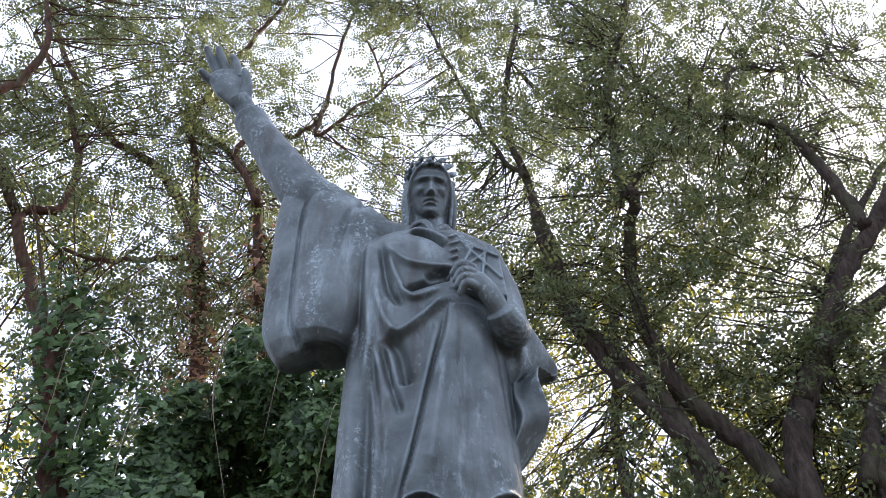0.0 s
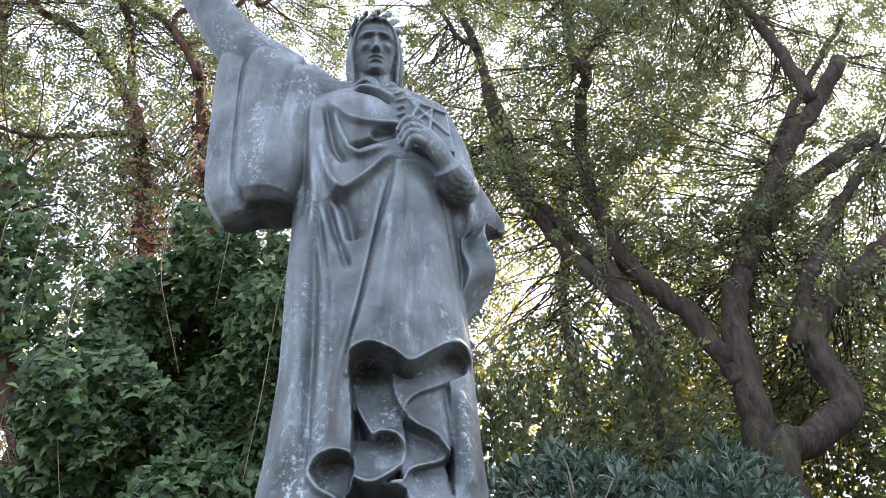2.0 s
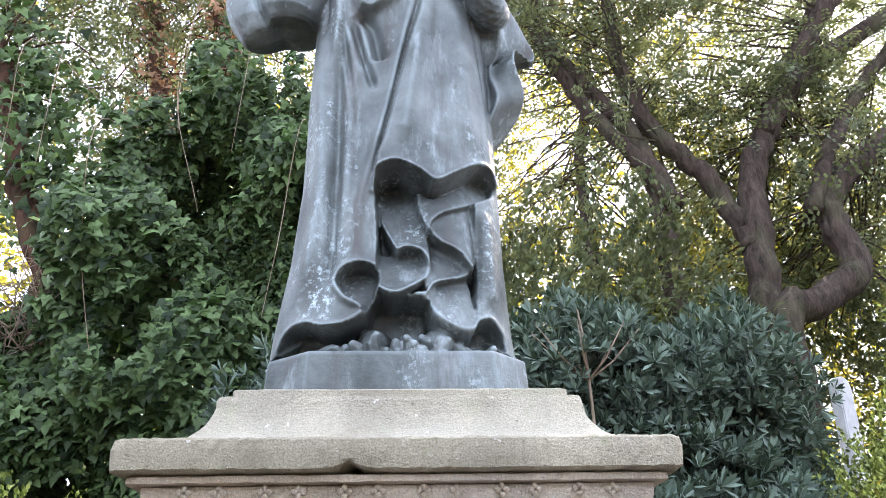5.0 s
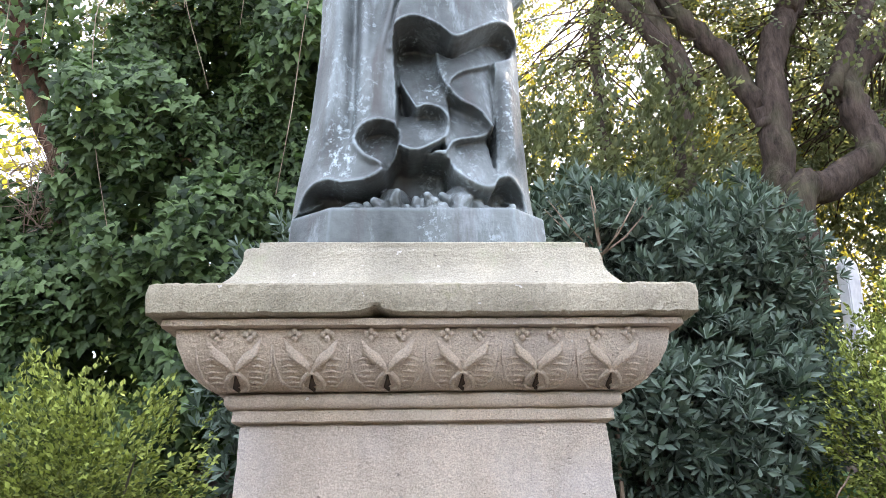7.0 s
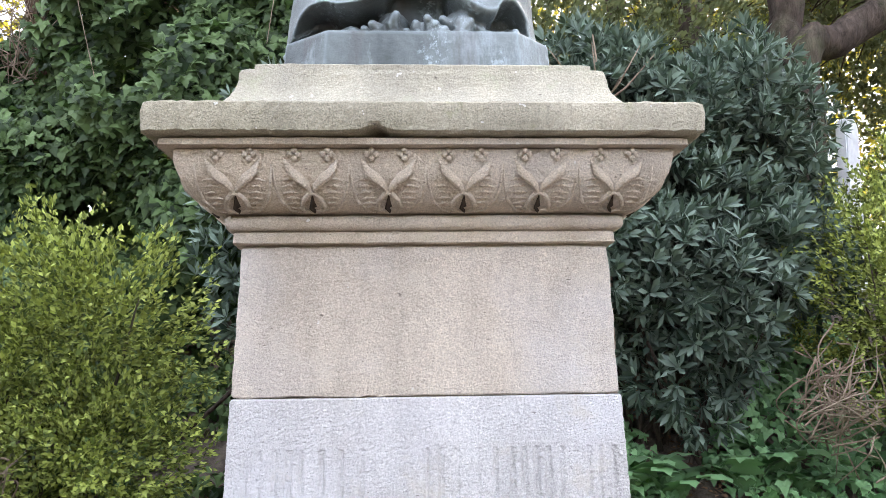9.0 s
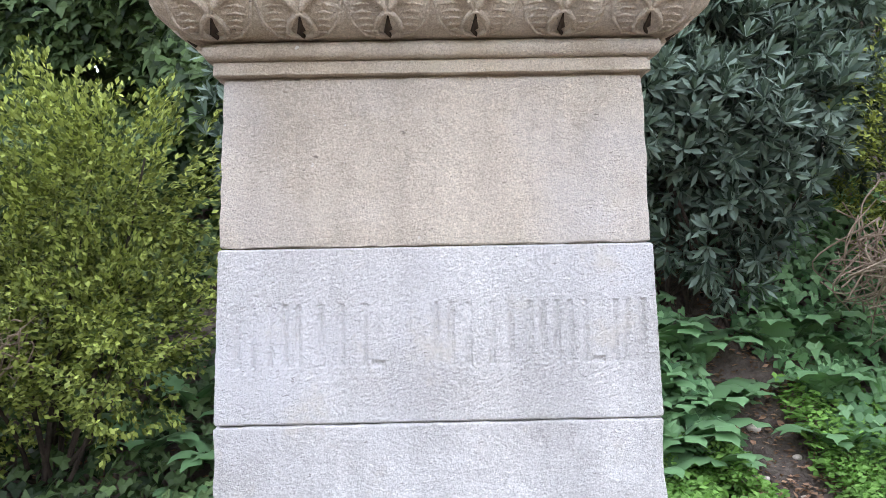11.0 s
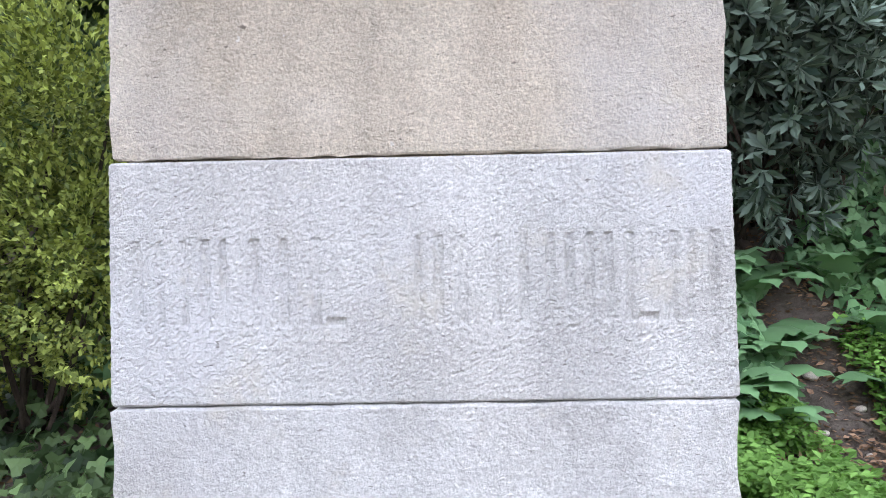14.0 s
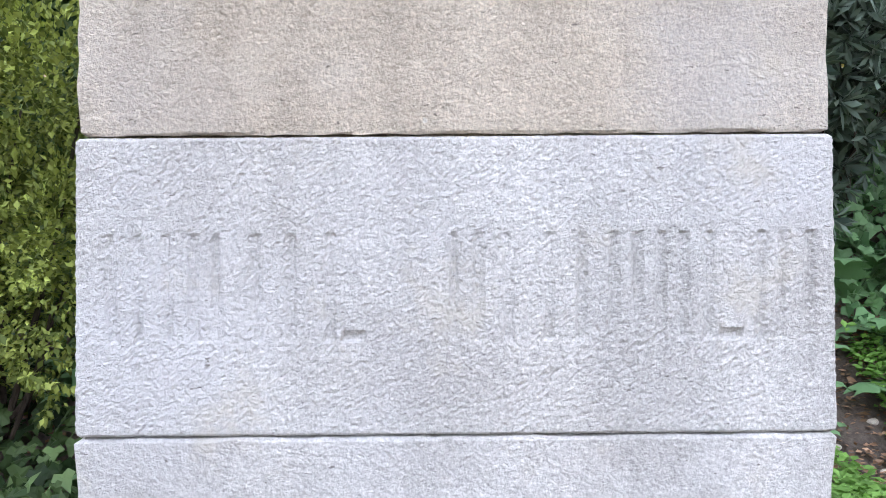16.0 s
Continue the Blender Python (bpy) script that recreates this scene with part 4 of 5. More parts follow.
MIDDLE_TREE = [
    (0.15, 0.06, [(3.35, 6.60, 6.59), (3.17, 6.80, 7.85), (2.60, 7.00, 8.95), (2.18, 7.20, 9.99), (2.04, 7.40, 11.42), (1.80, 7.60, 13.58), (1.58, 7.80, 15.85), (2.20, 8.00, 20.47)]),
    (0.06, 0.03, [(1.80, 7.60, 13.58), (1.78, 7.50, 13.47), (1.33, 7.88, 14.61), (0.61, 8.25, 17.80), (0.10, 8.62, 20.16), (-0.37, 9.00, 22.57)]),
    (0.12, 0.08, [(3.17, 6.80, 7.85), (3.47, 6.40, 6.58), (2.99, 6.67, 7.62), (2.48, 6.95, 8.70), (2.00, 7.22, 10.27), (1.80, 7.50, 13.10)]),
]
SLIM_TREE = [
    (0.1, 0.07, [(2.64, 7.50, 6.05), (2.66, 7.83, 7.74), (2.96, 8.17, 9.29), (3.25, 8.50, 11.18)]),
]
RED_TREE = [
    (0.17, 0.06, [(-2.97, 7.60, 5.41), (-3.29, 7.78, 7.10), (-3.73, 7.95, 9.50), (-4.20, 8.12, 11.61), (-4.70, 8.30, 13.11), (-5.91, 8.47, 15.02), (-7.25, 8.65, 16.22), (-9.20, 8.82, 19.46), (-10.94, 9.00, 23.26)]),
    (0.1, 0.05, [(-4.20, 8.12, 11.61), (-4.07, 7.80, 11.31), (-4.51, 8.04, 12.99), (-4.93, 8.28, 14.78), (-5.34, 8.52, 16.88), (-4.73, 8.76, 20.13), (-3.96, 9.00, 23.23)]),
    (0.06, 0.03, [(-4.20, 8.12, 11.61), (-3.80, 7.00, 10.82), (-4.97, 7.33, 11.15), (-6.26, 7.67, 11.61), (-7.43, 8.00, 12.66)]),
]
IVIED_TREE = [
    (0.15, 0.05, [(-2.07, 7.20, 5.26), (-2.29, 7.46, 6.93), (-2.63, 7.71, 9.53), (-3.11, 7.97, 11.60), (-3.46, 8.23, 13.67), (-4.22, 8.49, 15.21), (-5.71, 8.74, 17.18), (-4.65, 9.00, 18.46)]),
    (0.07, 0.04, [(-3.46, 8.23, 13.67), (-3.23, 7.60, 12.82), (-4.02, 7.98, 14.96), (-3.01, 8.36, 15.82), (-2.56, 8.74, 17.16), (-2.45, 9.12, 20.43), (-2.09, 9.50, 23.99)]),
    (0.05, 0.025, [(-2.56, 8.74, 17.16), (-2.43, 8.00, 15.36), (-1.74, 8.50, 17.05), (-1.18, 9.00, 18.68), (-1.79, 9.50, 21.61)]),
]
LEFT_TREE = [
    (0.14, 0.05, [(-4.02, 6.20, 5.52), (-4.53, 6.36, 6.61), (-5.34, 6.53, 8.47), (-6.11, 6.69, 10.07), (-6.98, 6.85, 11.75), (-6.47, 7.01, 12.06), (-6.57, 7.17, 13.31), (-7.52, 7.34, 15.67), (-9.28, 7.50, 18.59)]),
    (0.09, 0.05, [(-6.98, 6.85, 11.75), (-7.45, 5.50, 12.92), (-7.18, 5.60, 13.89), (-7.25, 5.70, 15.36), (-8.06, 5.80, 17.51)]),
]
CREEPER_TREE = [
    (0.17, 0.1, [(-3.27, 5.20, 4.62), (-3.68, 5.30, 5.34), (-4.04, 5.40, 6.12), (-4.41, 5.50, 7.20), (-4.89, 5.60, 8.32)]),
]


def crown_places(n, x0, x1, y0, y1, z0, z1):
    """Clumps gathered in boughs, with gaps between them."""
    low, span = np.array([x0, y0, z0]), np.array([x1 - x0, y1 - y0, z1 - z0])
    boughs = rng.random((max(4, n // 3), 3)) * span + low
    p = boughs[rng.integers(0, len(boughs), n)] + rng.standard_normal((n, 3)) * np.array([0.7, 0.5, 0.5])
    return np.clip(p, low, low + span)


tree("tree", RIGHT_TREE, crown_places(260, 0.8, 6, 6, 9, 7, 21.9), "tall tree with a forked grey-brown trunk and feathery leaves", BARK)
tree("tree", LEANING_TREE, np.vstack([crown_places(440, 3.6, 10.5, 6.4, 9.5, 5, 21.2), crown_places(70, 4.6, 10.5, 8, 9.5, 5, 11), crown_places(70, 6.0, 10.8, 7.5, 9.5, 9.5, 17)]), "leaning tree with a crooked furrowed trunk and dark branches", BARK)
tree("tree", MIDDLE_TREE, crown_places(170, -1.8, 3.5, 7, 10, 9, 23.8), "slanting slender tree with feathery green leaves", BARK)
tree("tree", SLIM_TREE, crown_places(154, 1, 5.5, 7.5, 11, 5.2, 13.6), "slim upright tree with leaves tinted as if sunlit", BARK, 0.24, 24, SUN_TINTED_LEAF)
tree("tree", RED_TREE, crown_places(185, -9.8, -3.5, 7.5, 10.5, 8.5, 23.8), "tall tree with a reddish trunk hung with dry creeper", RED_BARK)
tree("tree", IVIED_TREE, crown_places(170, -5.2, 0.8, 7.5, 11, 8.5, 23.8), "tall tree with a dark ivied trunk", RED_BARK)
tree("tree", LEFT_TREE, crown_places(150, -10, -4.5, 6, 8.5, 9.5, 19.9), "thin tree with bare twisting reddish limbs", RED_BARK)
tree("tree", CREEPER_TREE, crown_places(26, -6.5, -3.8, 5.2, 6.8, 6.5, 11.6), "tree with a creeper-wrapped reddish trunk on the bank", RED_BARK)


# ---- woods beyond ----
def outer_foliage():
    c = np.vstack([crown_places(110, -22, 24, 13, 24, 7.0, 20.0), crown_places(330, -22, 24, 11, 16, 2.5, 8.5), crown_places(150, 4, 16, 11.5, 14, 3.5, 11.0)])
    pos = np.vstack([q + jitter(70, 0.8) for q in c])
    n = len(pos)
    return scatter(SMALL, SMALL_F, pos, jitter(n), jitter(n) + np.array([[0, 0, 0.6]]), 0.15 + 0.11 * rng.random(n))


v, f = outer_foliage()
woods = new("outer_foliage", mesh_of("outer_foliage", v, f, SUN_TINTED_LEAF))
tagged(woods, "foliage of woods beyond, tinted yellow-green as if sunlit", "woods", kind="stuff")


def sky_block_foliage():
    """Unseen foliage added behind the viewer and at both sides, blocking low sky light."""
    a = math.pi * (0.95 + 1.1 * rng.random(420))
    r = 15 + 5 * rng.random(420)
    c = np.column_stack([r * np.cos(a), 1.0 + r * np.sin(a), 0.3 + 5.2 * rng.random(420)])
    pos = np.vstack([q + jitter(60, 0.75) for q in c])
    pos = pos[pos[:, 2] > 0.05]
    n = len(pos)
    return scatter(SMALL, SMALL_F, pos, jitter(n), jitter(n) + np.array([[0, 0, 0.6]]), 0.28 + 0.2 * rng.random(n))


v, f = sky_block_foliage()
# added out of view, so that undersides and low reflections turn darker
tagged(new("outer_foliage", mesh_of("outer_foliage", v, f, IVY)), "unseen dark green foliage added to block low sky light", "woods", kind="stuff")


# ---- shrubs ----
def shrub(name, lobes, n, template, faces, size, mat, label, stem_mat=BARK, flat=0.0, outward=1.0, group=""):
    """Woody stems under a body of single leaves or whorls."""
    c0 = np.array(lobes[0][0], float)
    g = float(bank(c0[0], c0[1]))
    off = np.array([c0[0], c0[1], g])
    t = thing(name, tuple(off), label, "shrub", group)
    vol = np.array([np.prod(r) for _, r in lobes]) ** 0.75
    pos, out, lots = [], [], []
    for (c, r), w in zip(lobes, vol / vol.sum()):
        p = cloud(int(n * w), c, r)
        if len(template) == 4:
            k = max(1, len(p) // 34)
            way = unit(unit((p[:k] - np.asarray(c)) / np.asarray(r)) + jitter(k, 0.5) + np.array([[0, 0, 0.5]]))
            which = rng.integers(0, k, len(p))
            p = p[which] + way[which] * (rng.random(len(p)) * size * 6.5)[:, None] + jitter(len(p), size * 0.3)
        p = p + 0.12 * np.sin(p[:, [1, 2, 0]] * 5.0) + 0.05 * np.sin(p[:, [2, 0, 1]] * 13)
        pos.append(p)
        out.append(unit((p - np.asarray(c)) / np.asarray(r)))
        for k in range(3):
            e = cloud(1, c, np.asarray(r) * 0.8)[0]
            lots.append(tube(smooth_line([(c0[0] + 0.35 * rng.standard_normal(), c0[1] + 0.25 + 0.1 * rng.standard_normal(), g - 0.1), (np.array([c0[0], c0[1], g]) + e) / 2 + jitter(1, 0.1)[0], e], 4), (0.02, 0.013, 0.005), 6))
    v, f = joined(*lots)
    part("stem", mesh_of("stem", v - off, tri_quads(f), stem_mat, True), stem_mat, t)
    pos, out = np.vstack(pos), np.vstack(out)
    k = pos[:, 2] > bank(pos[:, 0], pos[:, 1]) + 0.03
    pos, out = pos[k], out[k]
    m = len(pos)
    v, f = scatter(template, faces, pos, out * outward + jitter(m, 0.55) + np.array([[0, 0, 0.35]]), np.array([[0, -0.3, 1.0]]) + jitter(m, 0.5), size * (0.65 + 0.6 * rng.random(m)))
    tagged(part("leaves", mesh_of("leaves", v - off, f, mat), mat, t), kind="stuff")
    return t


shrub("shrub", [((1.95, 3.6, 2.2), (0.95, 0.7, 1.15)), ((1.2, 3.9, 3.3), (0.75, 0.6, 1.0)), ((2.6, 4.0, 3.3), (0.75, 0.6, 1.0)), ((1.9, 3.8, 3.4), (0.7, 0.5, 0.8)), ((2.8, 3.9, 2.5), (0.6, 0.6, 0.8)), ((1.4, 3.5, 2.4), (0.55, 0.5, 0.75))],
      5200, WHORL, WHORL_F, 0.135, PITT, "dense shrub with whorls of blue-green oblong leaves")
shrub("shrub", [((-0.95, 3.7, 2.5), (0.5, 0.5, 1.2)), ((-0.6, 3.8, 1.6), (0.5, 0.5, 1.0)), ((0.5, 4.4, 2.3), (0.9, 0.5, 1.3))], 1500, WHORL, WHORL_F, 0.135, PITT, "shrub with dark oblong leaves growing through ivy")
shrub("bush", [((-2.25, 2.55, 1.35), (0.75, 0.5, 0.8)), ((-1.75, 2.45, 1.75), (0.5, 0.4, 0.55)), ((-2.5, 2.4, 0.75), (0.6, 0.45, 0.6)), ((-1.72, 2.4, 1.1), (0.35, 0.4, 0.5))],
      42000, SMALL, SMALL_F, 0.04, MYRTLE, "bushy shrub with tiny yellow-green leaves", group="small-leaved bushes")
shrub("bush", [((3.4, 3.1, 1.95), (0.65, 0.5, 0.75)), ((3.95, 3.5, 2.5), (0.5, 0.5, 0.55)), ((3.6, 3.0, 1.4), (0.6, 0.5, 0.5)), ((3.4, 4.2, 2.3), (0.5, 0.4, 0.7)), ((3.75, 3.95, 2.7), (0.42, 0.3, 0.5))], 32000, SMALL, SMALL_F, 0.04, MYRTLE, "bushy shrub with fine yellow-green leaves beside a dirt path", group="small-leaved bushes")


def ivy_curtain(gaps):
    """Ivy that climbs in a lumpy curtain over the bank and old stems."""
    n = 25000
    x = -4.2 + 4.6 * rng.random(n)
    top = np.interp(x, (-4.2, -3.3, -2.9, -2.1, -1.2, -0.6, 0.4), (4.0, 4.6, 6.5, 7.4, 7.2, 5.9, 3.8)) + 0.35 * np.sin(6 * x) + 0.5 * np.sin(17 * x + 1) * rng.random(n)
    low = bank(x, np.full(n, 3.6)) - 0.5
    z = low + (top - low) * rng.random(n) ** 0.9
    lump = 0.32 * np.sin(2.6 * x + 1.7 * z) + 0.2 * np.sin(4.3 * z - 1.9 * x) + 0.1 * np.sin(8 * x + 6 * z)
    y = 4.05 + 0.12 * (z - 3) - lump + 0.35 * rng.random(n) ** 2
    keep = z > bank(x, y) + 0.02
    if gaps:
        keep &= np.sin(3.1 * x + 1.3 * z) * np.sin(2.3 * z - 1.7 * x + 1) + 0.4 * np.sin(7 * x + 2 * z) * np.sin(6 * z - x) > -0.38
    return np.column_stack([x, y, z])[keep]


def ivy(name, pos, size, label, mat=IVY, facing=(0, -1.0, 0.7)):
    n = len(pos)
    off = np.array([pos[:, 0].mean(), pos[:, 1].mean(), pos[:, 2].min()])
    v, f = scatter(IVY_LEAF, IVY_F, pos, jitter(n, 0.6) + np.array([[0, -0.35, -0.7]]), np.array([facing]) + jitter(n, 0.38), size * (0.55 + 0.7 * rng.random(n)))
    ob = new(name, mesh_of(name, v - off, f, mat))
    ob.location = tuple(off)
    return tagged(ob, label, "ivy", kind="stuff")


def along_limb(limb_points, z0, z1, n, spread):
    """Places round a stretch of a limb."""
    p = smooth_line(limb_points, 12)
    p = p[(p[:, 2] > z0) & (p[:, 2] < z1)]
    return p[rng.integers(0, len(p), n)] + jitter(n, spread) * np.array([1, 1, 1.4])


curtain = ivy_curtain(True)
ivy("ivy", curtain, 0.115, "dense dark green ivy climbing over the bank and old stems")
deep = ivy_curtain(False) + np.array([0.0, 0.65, 0.0])
ivy("ivy", deep, 0.16, "shaded inner ivy foliage")
ivy("creeper", along_limb(RED_TREE[0][2], 6.3, 12.6, 750, 0.2), 0.13, "dry red-brown creeper hanging on a trunk", DRY_LEAF)
ivy("creeper", along_limb(IVIED_TREE[0][2], 5.5, 12.2, 700, 0.17), 0.13, "dry red-brown creeper mixed with ivy on a trunk", DRY_LEAF)
ivy("ivy", along_limb(IVIED_TREE[0][2], 5.0, 9.2, 1500, 0.26), 0.14, "green ivy wound round a trunk")
ivy("ivy", along_limb(CREEPER_TREE[0][2], 5.6, 9.5, 1200, 0.28) + np.array([0.15, 0, 0.3]), 0.13, "dark ivy mass hanging from a thin trunk")
n = 2600
flat = np.column_stack([-3.6 + 2.9 * rng.random(n), 1.5 + 2.0 * rng.random(n), np.zeros(n)])
flat[:, 2] = bank(flat[:, 0], flat[:, 1]) + 0.04 + 0.14 * rng.random(n)
ivy("ivy", flat, 0.09, "ivy creeping over the ground", IVY, (0, -0.25, 1.0))
n = 5200
slope = np.column_stack([0.6 + 3.2 * rng.random(n), 2.65 + 2.2 * rng.random(n), np.zeros(n)])
slope = slope[np.abs(slope[:, 0] - 2.0 - 0.1 * np.sin(3 * slope[:, 1])) > 0.28 + 0.1 * np.sin(slope[:, 1] * 5)]
slope[:, 2] = bank(slope[:, 0], slope[:, 1]) + 0.04 + 0.2 * rng.random(len(slope))
ivy("ivy", slope, 0.10, "broad green ivy leaves covering the bank beside a dirt path", ACANTH, (0, -0.6, 1.0))


# ---- plants on the ground ----
def acanthus_leaf():
    v, f = [], []
    prof = (0.03, 0.10, 0.20, 0.12, 0.26, 0.16, 0.28, 0.16, 0.24, 0.13, 0.17, 0.07, 0.0)
    for i, w in enumerate(prof):
        x = i / (len(prof) - 1)
        z = 0.42 * math.sin(x * 2.2) - 0.25 * x * x
        v += [(x - (0.05 if i % 2 == 0 else 0), w, z - 0.2 * w), (x, 0, z - 0.04), (x - (0.05 if i % 2 == 0 else 0), -w, z - 0.2 * w)]
        if i:
            k = 3 * i
            f += [(k - 3, k, k + 1, k - 2), (k - 2, k + 1, k + 2, k - 1)]
    return v, f


AC, ACF = acanthus_leaf()


def acanthus(x, y, s, count):
    g = float(bank(x, y))
    t = thing("acanthus", (x, y, g), "acanthus plant with large glossy lobed leaves", "plant", "acanthus plants")
    for k in range(count):
        a = k * 2.4 + rng.random()
        v, f = scatter(AC, ACF, np.array([[0.03 * math.cos(a), 0.03 * math.sin(a), 0.0]]), np.array([[math.cos(a), math.sin(a), 0.25 + 0.3 * rng.random()]]), np.array([[0, 0, 1.0]]), [s * (0.7 + 0.5 * rng.random())])
        part("leaf", mesh_of("leaf", v, f, ACANTH, True), ACANTH, t)
    return t


for x, y, s in ((1.2, 3.4, 0.5), (1.5, 3.45, 0.5), (1.75, 3.4, 0.48), (1.05, 3.1, 0.46), (1.5, 3.0, 0.46), (1.3, 2.75, 0.42), (2.55, 3.5, 0.45), (2.3, 3.4, 0.4), (-0.95, 2.6, 0.4), (-1.7, 2.8, 0.4), (1.15, 2.5, 0.42), (1.45, 2.75, 0.45), (1.75, 3.0, 0.40), (1.35, 3.15, 0.42), (1.2, 2.95, 0.4), (1.62, 2.6, 0.34), (2.45, 3.1, 0.38), (2.35, 2.75, 0.34), (2.7, 3.4, 0.36), (-1.2, 2.7, 0.38), (-1.0, 3.0, 0.42), (-1.5, 3.1, 0.4), (-1.35, 2.3, 0.3)):
    acanthus(x, y, s, 11)


def groundcover(n, x0, x1, y0, y1, label):
    p = np.column_stack([x0 + (x1 - x0) * rng.random(n), y0 + (y1 - y0) * rng.random(n), np.zeros(n)])
    p = p[(np.sin(p[:, 0] * 7) * np.sin(p[:, 1] * 6 + 1) > -0.55)]
    p[:, 2] = bank(p[:, 0], p[:, 1]) + 0.02 + 0.14 * rng.random(len(p))
    m = len(p)
    v, f = scatter(SMALL, SMALL_F, p, jitter(m) * np.array([1, 1, 0.3]), np.array([[0, -0.2, 1.0]]) + jitter(m, 0.35), 0.035 + 0.03 * rng.random(m))
    ob = new("groundcover", mesh_of("groundcover", v, f, CLOVER))
    return tagged(ob, label, "weeds", kind="stuff")


groundcover(11000, 0.9, 1.75, 1.3, 2.75, "bright green low weeds beside the path")
groundcover(11000, 2.15, 3.6, 1.6, 3.1, "bright green low weeds at the foot of the bank")


def litter(n, x0, x1, y0, y1):
    p = np.column_stack([x0 + (x1 - x0) * rng.random(n), y0 + (y1 - y0) * rng.random(n), np.zeros(n)])
    p[:, 2] = bank(p[:, 0], p[:, 1]) + 0.018
    v, f = scatter(SMALL, SMALL_F, p, jitter(n) * np.array([1, 1, 0.15]), np.array([[0, 0, 1.0]]) + jitter(n, 0.3), 0.02 + 0.04 * rng.random(n))
    return tagged(new("leaf_litter", mesh_of("leaf_litter", v, f, DRY_LEAF)), "brown dead leaves and bark chips strewn on soil", "litter", kind="stuff")


litter(3500, 1.4, 2.6, 1.6, 4.4)
litter(1500, -3.5, -0.8, 1.6, 3.6)


def stone(x, y, s):
    v, f = blob((0, 0, 0), (s, s * 0.8, s * 0.6), 10, 7)
    v = v * (1 + 0.16 * np.sin(v[:, [1, 2, 0]] * 60 / (s * 30)))
    ob = new("stone", mesh_of("stone", v, tri_quads(f), SHAFT, True))
    ob.location = (x, y, float(bank(x, y)) + s * 0.3)
    return tagged(ob, "small pale stone half sunk in the soil", "stone", "stones on the path")


for x, y, s in ((1.93, 2.9, 0.045), (1.85, 2.55, 0.025), (2.0, 2.4, 0.02), (2.1, 2.7, 0.03), (1.8, 2.3, 0.022)):
    stone(x, y, s)


def brushwood(name, at, n, spread, r, label):
    """A tangle of thin dry stems."""
    g = float(bank(at[0], at[1]))
    lots = []
    for k in range(n):
        a = np.array([0.4 * spread, 0.3 * spread, 0.75 * spread]) * rng.standard_normal(3) * 0.5
        d = unit(rng.standard_normal(3)) * spread * (0.5 + 0.6 * rng.random())
        lots.append(tube(smooth_line([a - d, a + 0.25 * spread * rng.standard_normal(3), a + d], 5), (r, r, r * 0.4), 4))
    v, f = joined(*lots)
    ob = new(name, mesh_of(name, v, tri_quads(f), TWIG, True))
    ob.location = at
    return tagged(ob, label, "twigs", kind="stuff")


brushwood("dry_twigs", (2.75, 2.95, 1.25), 70, 0.32, 0.006, "tangle of dry pale twigs hanging on the bank")
brushwood("dry_twigs", (-2.15, 2.05, 0.95), 22, 0.2, 0.005, "broken dry orange-brown twigs in a bush")
brushwood("dry_twigs", (-3.5, 4.9, 4.6), 60, 0.55, 0.006, "tangle of dry creeper stems on a trunk")


def vine(points):
    ob = new("hanging_vine", mesh_of("hanging_vine", *[(v, tri_quads(f)) for v, f in [tube(smooth_line(points, 6), (0.005, 0.004, 0.003), 5)]][0], TWIG, True))
    return tagged(ob, "thin dry vine hanging from the trees", "vine", "hanging vines")


for k in range(8):
    x, z = -4.2 + 3.6 * rng.random(), 6.0 + 2.5 * rng.random()
    y = 3.95 + 0.3 * rng.random()
    vine([(x, y + 1.8, z + 0.6), (x + 0.05, y, z), (x + 0.12 * rng.standard_normal(), y, z - 1.2), (x + 0.15 * rng.standard_normal(), y, z - 1.6 - 1.5 * rng.random())])


def sprout():
    """A bare young stem with spreading branches in the shrub."""
    t = thing("sapling", (1.36, 3.3, float(bank(1.36, 3.3))), "bare pinkish sapling stem with whorled thin branches", "sapling")
    v, f = tube(smooth_line([(0, 0, -0.1), (0.02, 0, 1.4), (0.0, 0, 2.95), (-0.03, 0, 3.4)], 5), (0.02, 0.014, 0.005), 7)
    part("stem", mesh_of("stem", v, tri_quads(f), TWIG, True), TWIG, t)
    for k in range(7):
        a = k * 0.9
        v, f = tube([(0, 0, 2.85), (0.2 * math.cos(a), 0.1 * math.sin(a), 3.0), (0.42 * math.cos(a), 0.2 * math.sin(a), 3.25)], (0.009, 0.007, 0.003), 5)
        part("branch", mesh_of("branch", v, tri_quads(f), TWIG, True), TWIG, t)


sprout()


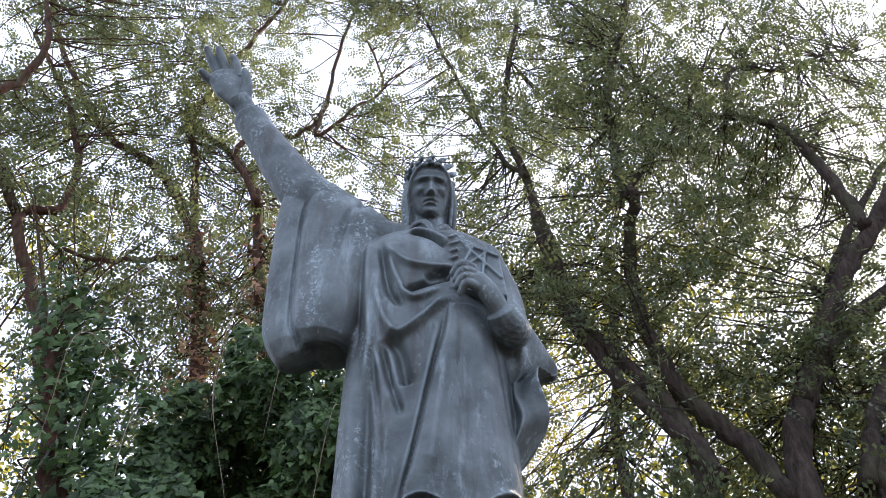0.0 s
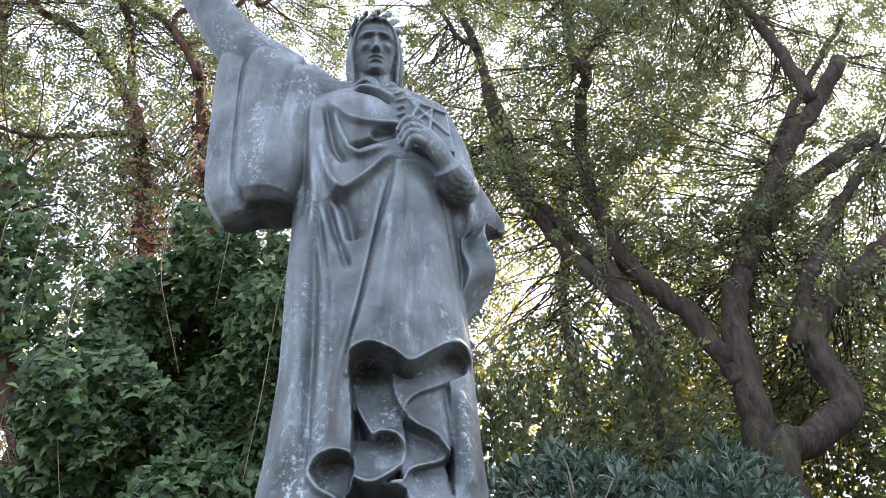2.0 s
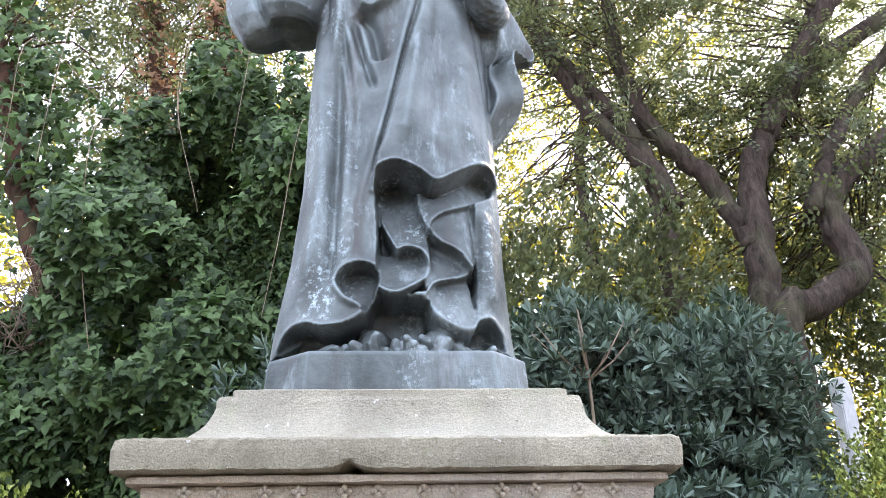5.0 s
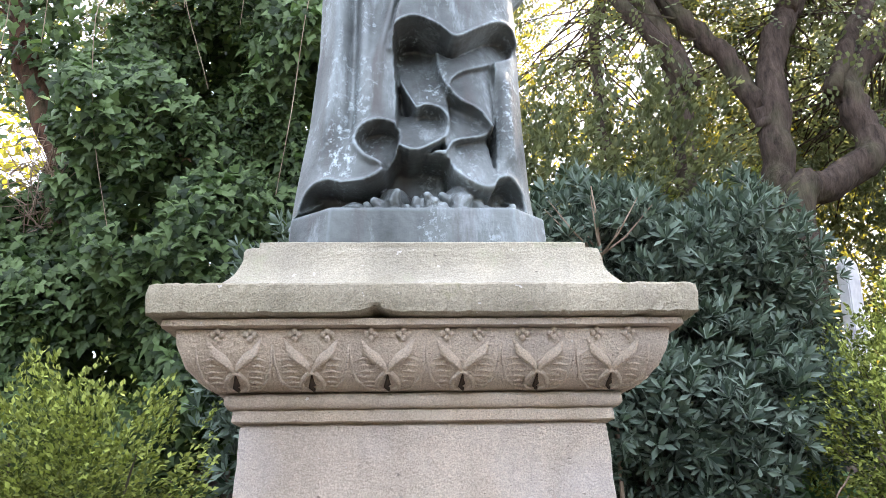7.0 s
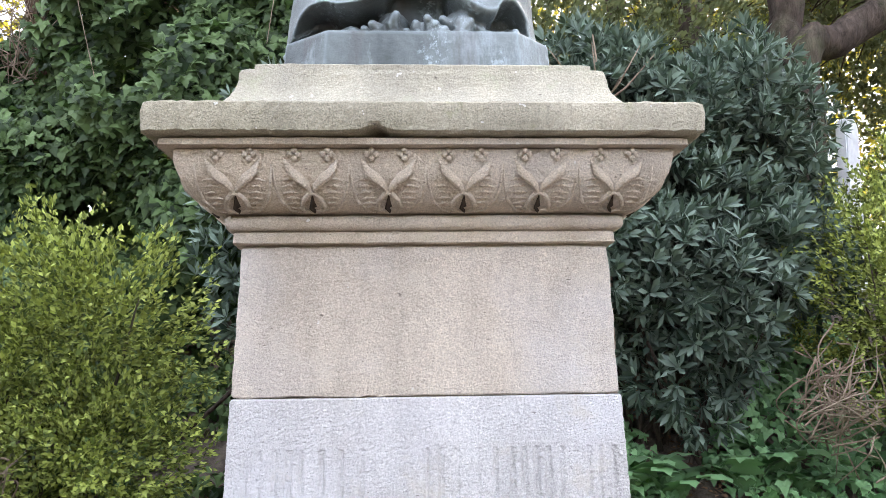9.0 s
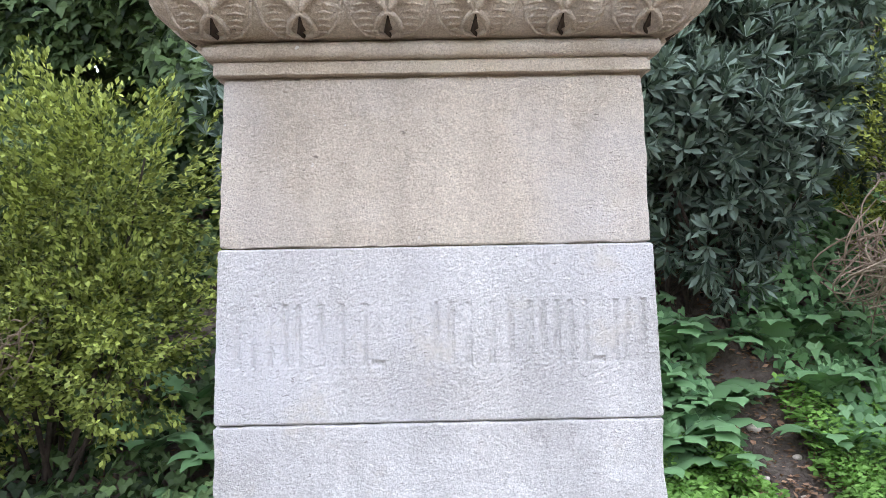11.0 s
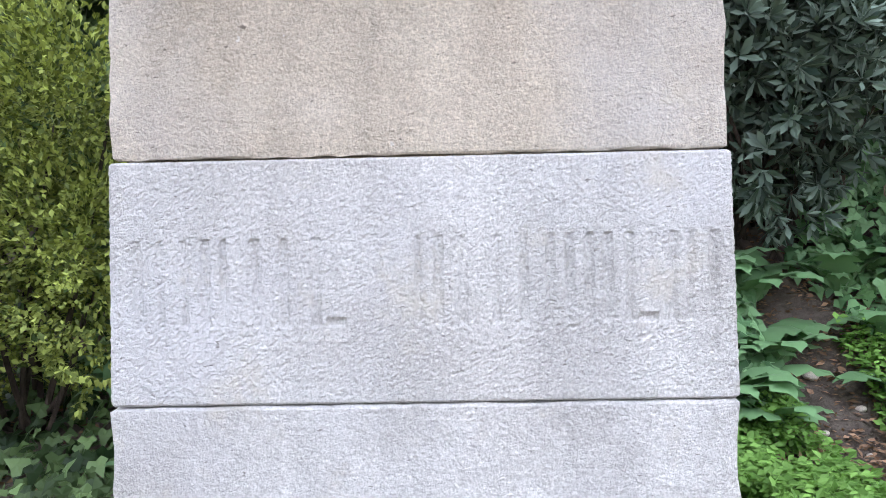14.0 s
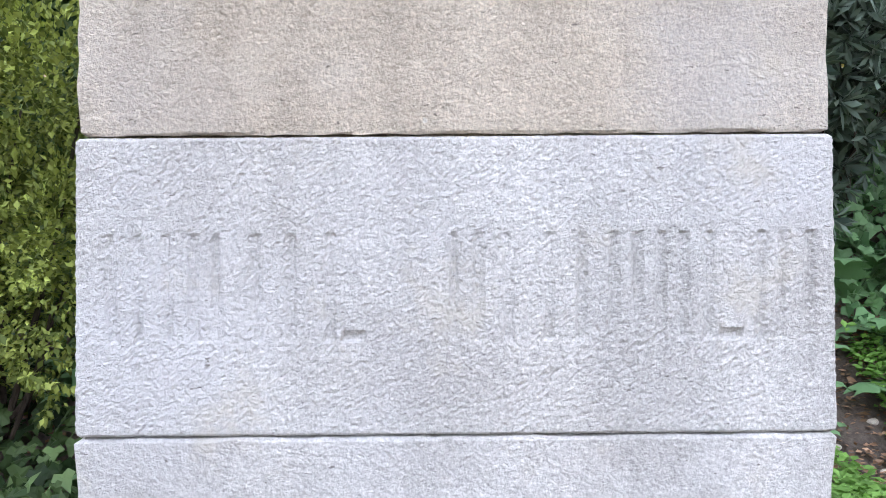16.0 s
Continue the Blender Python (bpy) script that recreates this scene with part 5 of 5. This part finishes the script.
def stele():
    """A white slab with a rounded head behind the shrubs."""
    bm = bmesh.new()
    out = [(-0.16, 0.0), (0.16, 0.0), (0.16, 2.0)] + [(0.16 * math.cos(a), 2.0 + 0.16 * math.sin(a)) for a in np.linspace(0.2, math.pi - 0.2, 9)] + [(-0.16, 2.0)]
    fr = [bm.verts.new((x, -0.07, z)) for x, z in out]
    bk = [bm.verts.new((x, 0.07, z)) for x, z in out]
    bm.faces.new(fr)
    bm.faces.new(bk[::-1])
    for i in range(len(out)):
        j = (i + 1) % len(out)
        bm.faces.new((fr[j], fr[i], bk[i], bk[j]))
    bmesh.ops.recalc_face_normals(bm, faces=bm.faces)
    bmesh.ops.bevel(bm, geom=[e for e in bm.edges if abs(e.verts[0].co.y - e.verts[1].co.y) < 1e-4], offset=0.015, segments=2, affect="EDGES")
    me = bpy.data.meshes.new("stele")
    bm.to_mesh(me)
    bm.free()
    me.materials.append(WHITE)
    ob = new("stele", me)
    ob.matrix_basis = pose(5.3, 7.0, 2.36, 0, 4, 35)
    return tagged(ob, "white marble slab with a rounded head behind shrubs", "stele")


shrub("shrub", [((5.3, 4.9, 3.0), (0.8, 0.5, 1.0)), ((3.2, 6.9, 4.6), (1.4, 0.5, 1.1)), ((6.2, 5.4, 4.0), (0.9, 0.6, 1.4))], 26000, SMALL, SMALL_F, 0.06, MYRTLE, "feathery bright green shrub on the bank")
shrub("shrub", [((6.4, 8.2, 4.6), (2.2, 0.6, 1.6)), ((9.0, 8.6, 5.2), (1.6, 0.6, 1.8)), ((4.0, 8.4, 4.6), (1.2, 0.6, 1.5))], 24000, SMALL, SMALL_F, 0.10, CANOPY, "dark leafy undergrowth behind a crooked tree")
shrub("shrub", [((1.2, 5.4, 4.3), (1.3, 0.6, 1.4)), ((2.6, 5.9, 4.7), (1.1, 0.6, 1.4)), ((-0.3, 5.6, 3.9), (1.0, 0.6, 1.4))], 27000, SMALL, SMALL_F, 0.085, CANOPY, "loose shrub with small sunlit leaves behind the hedge")

stele()
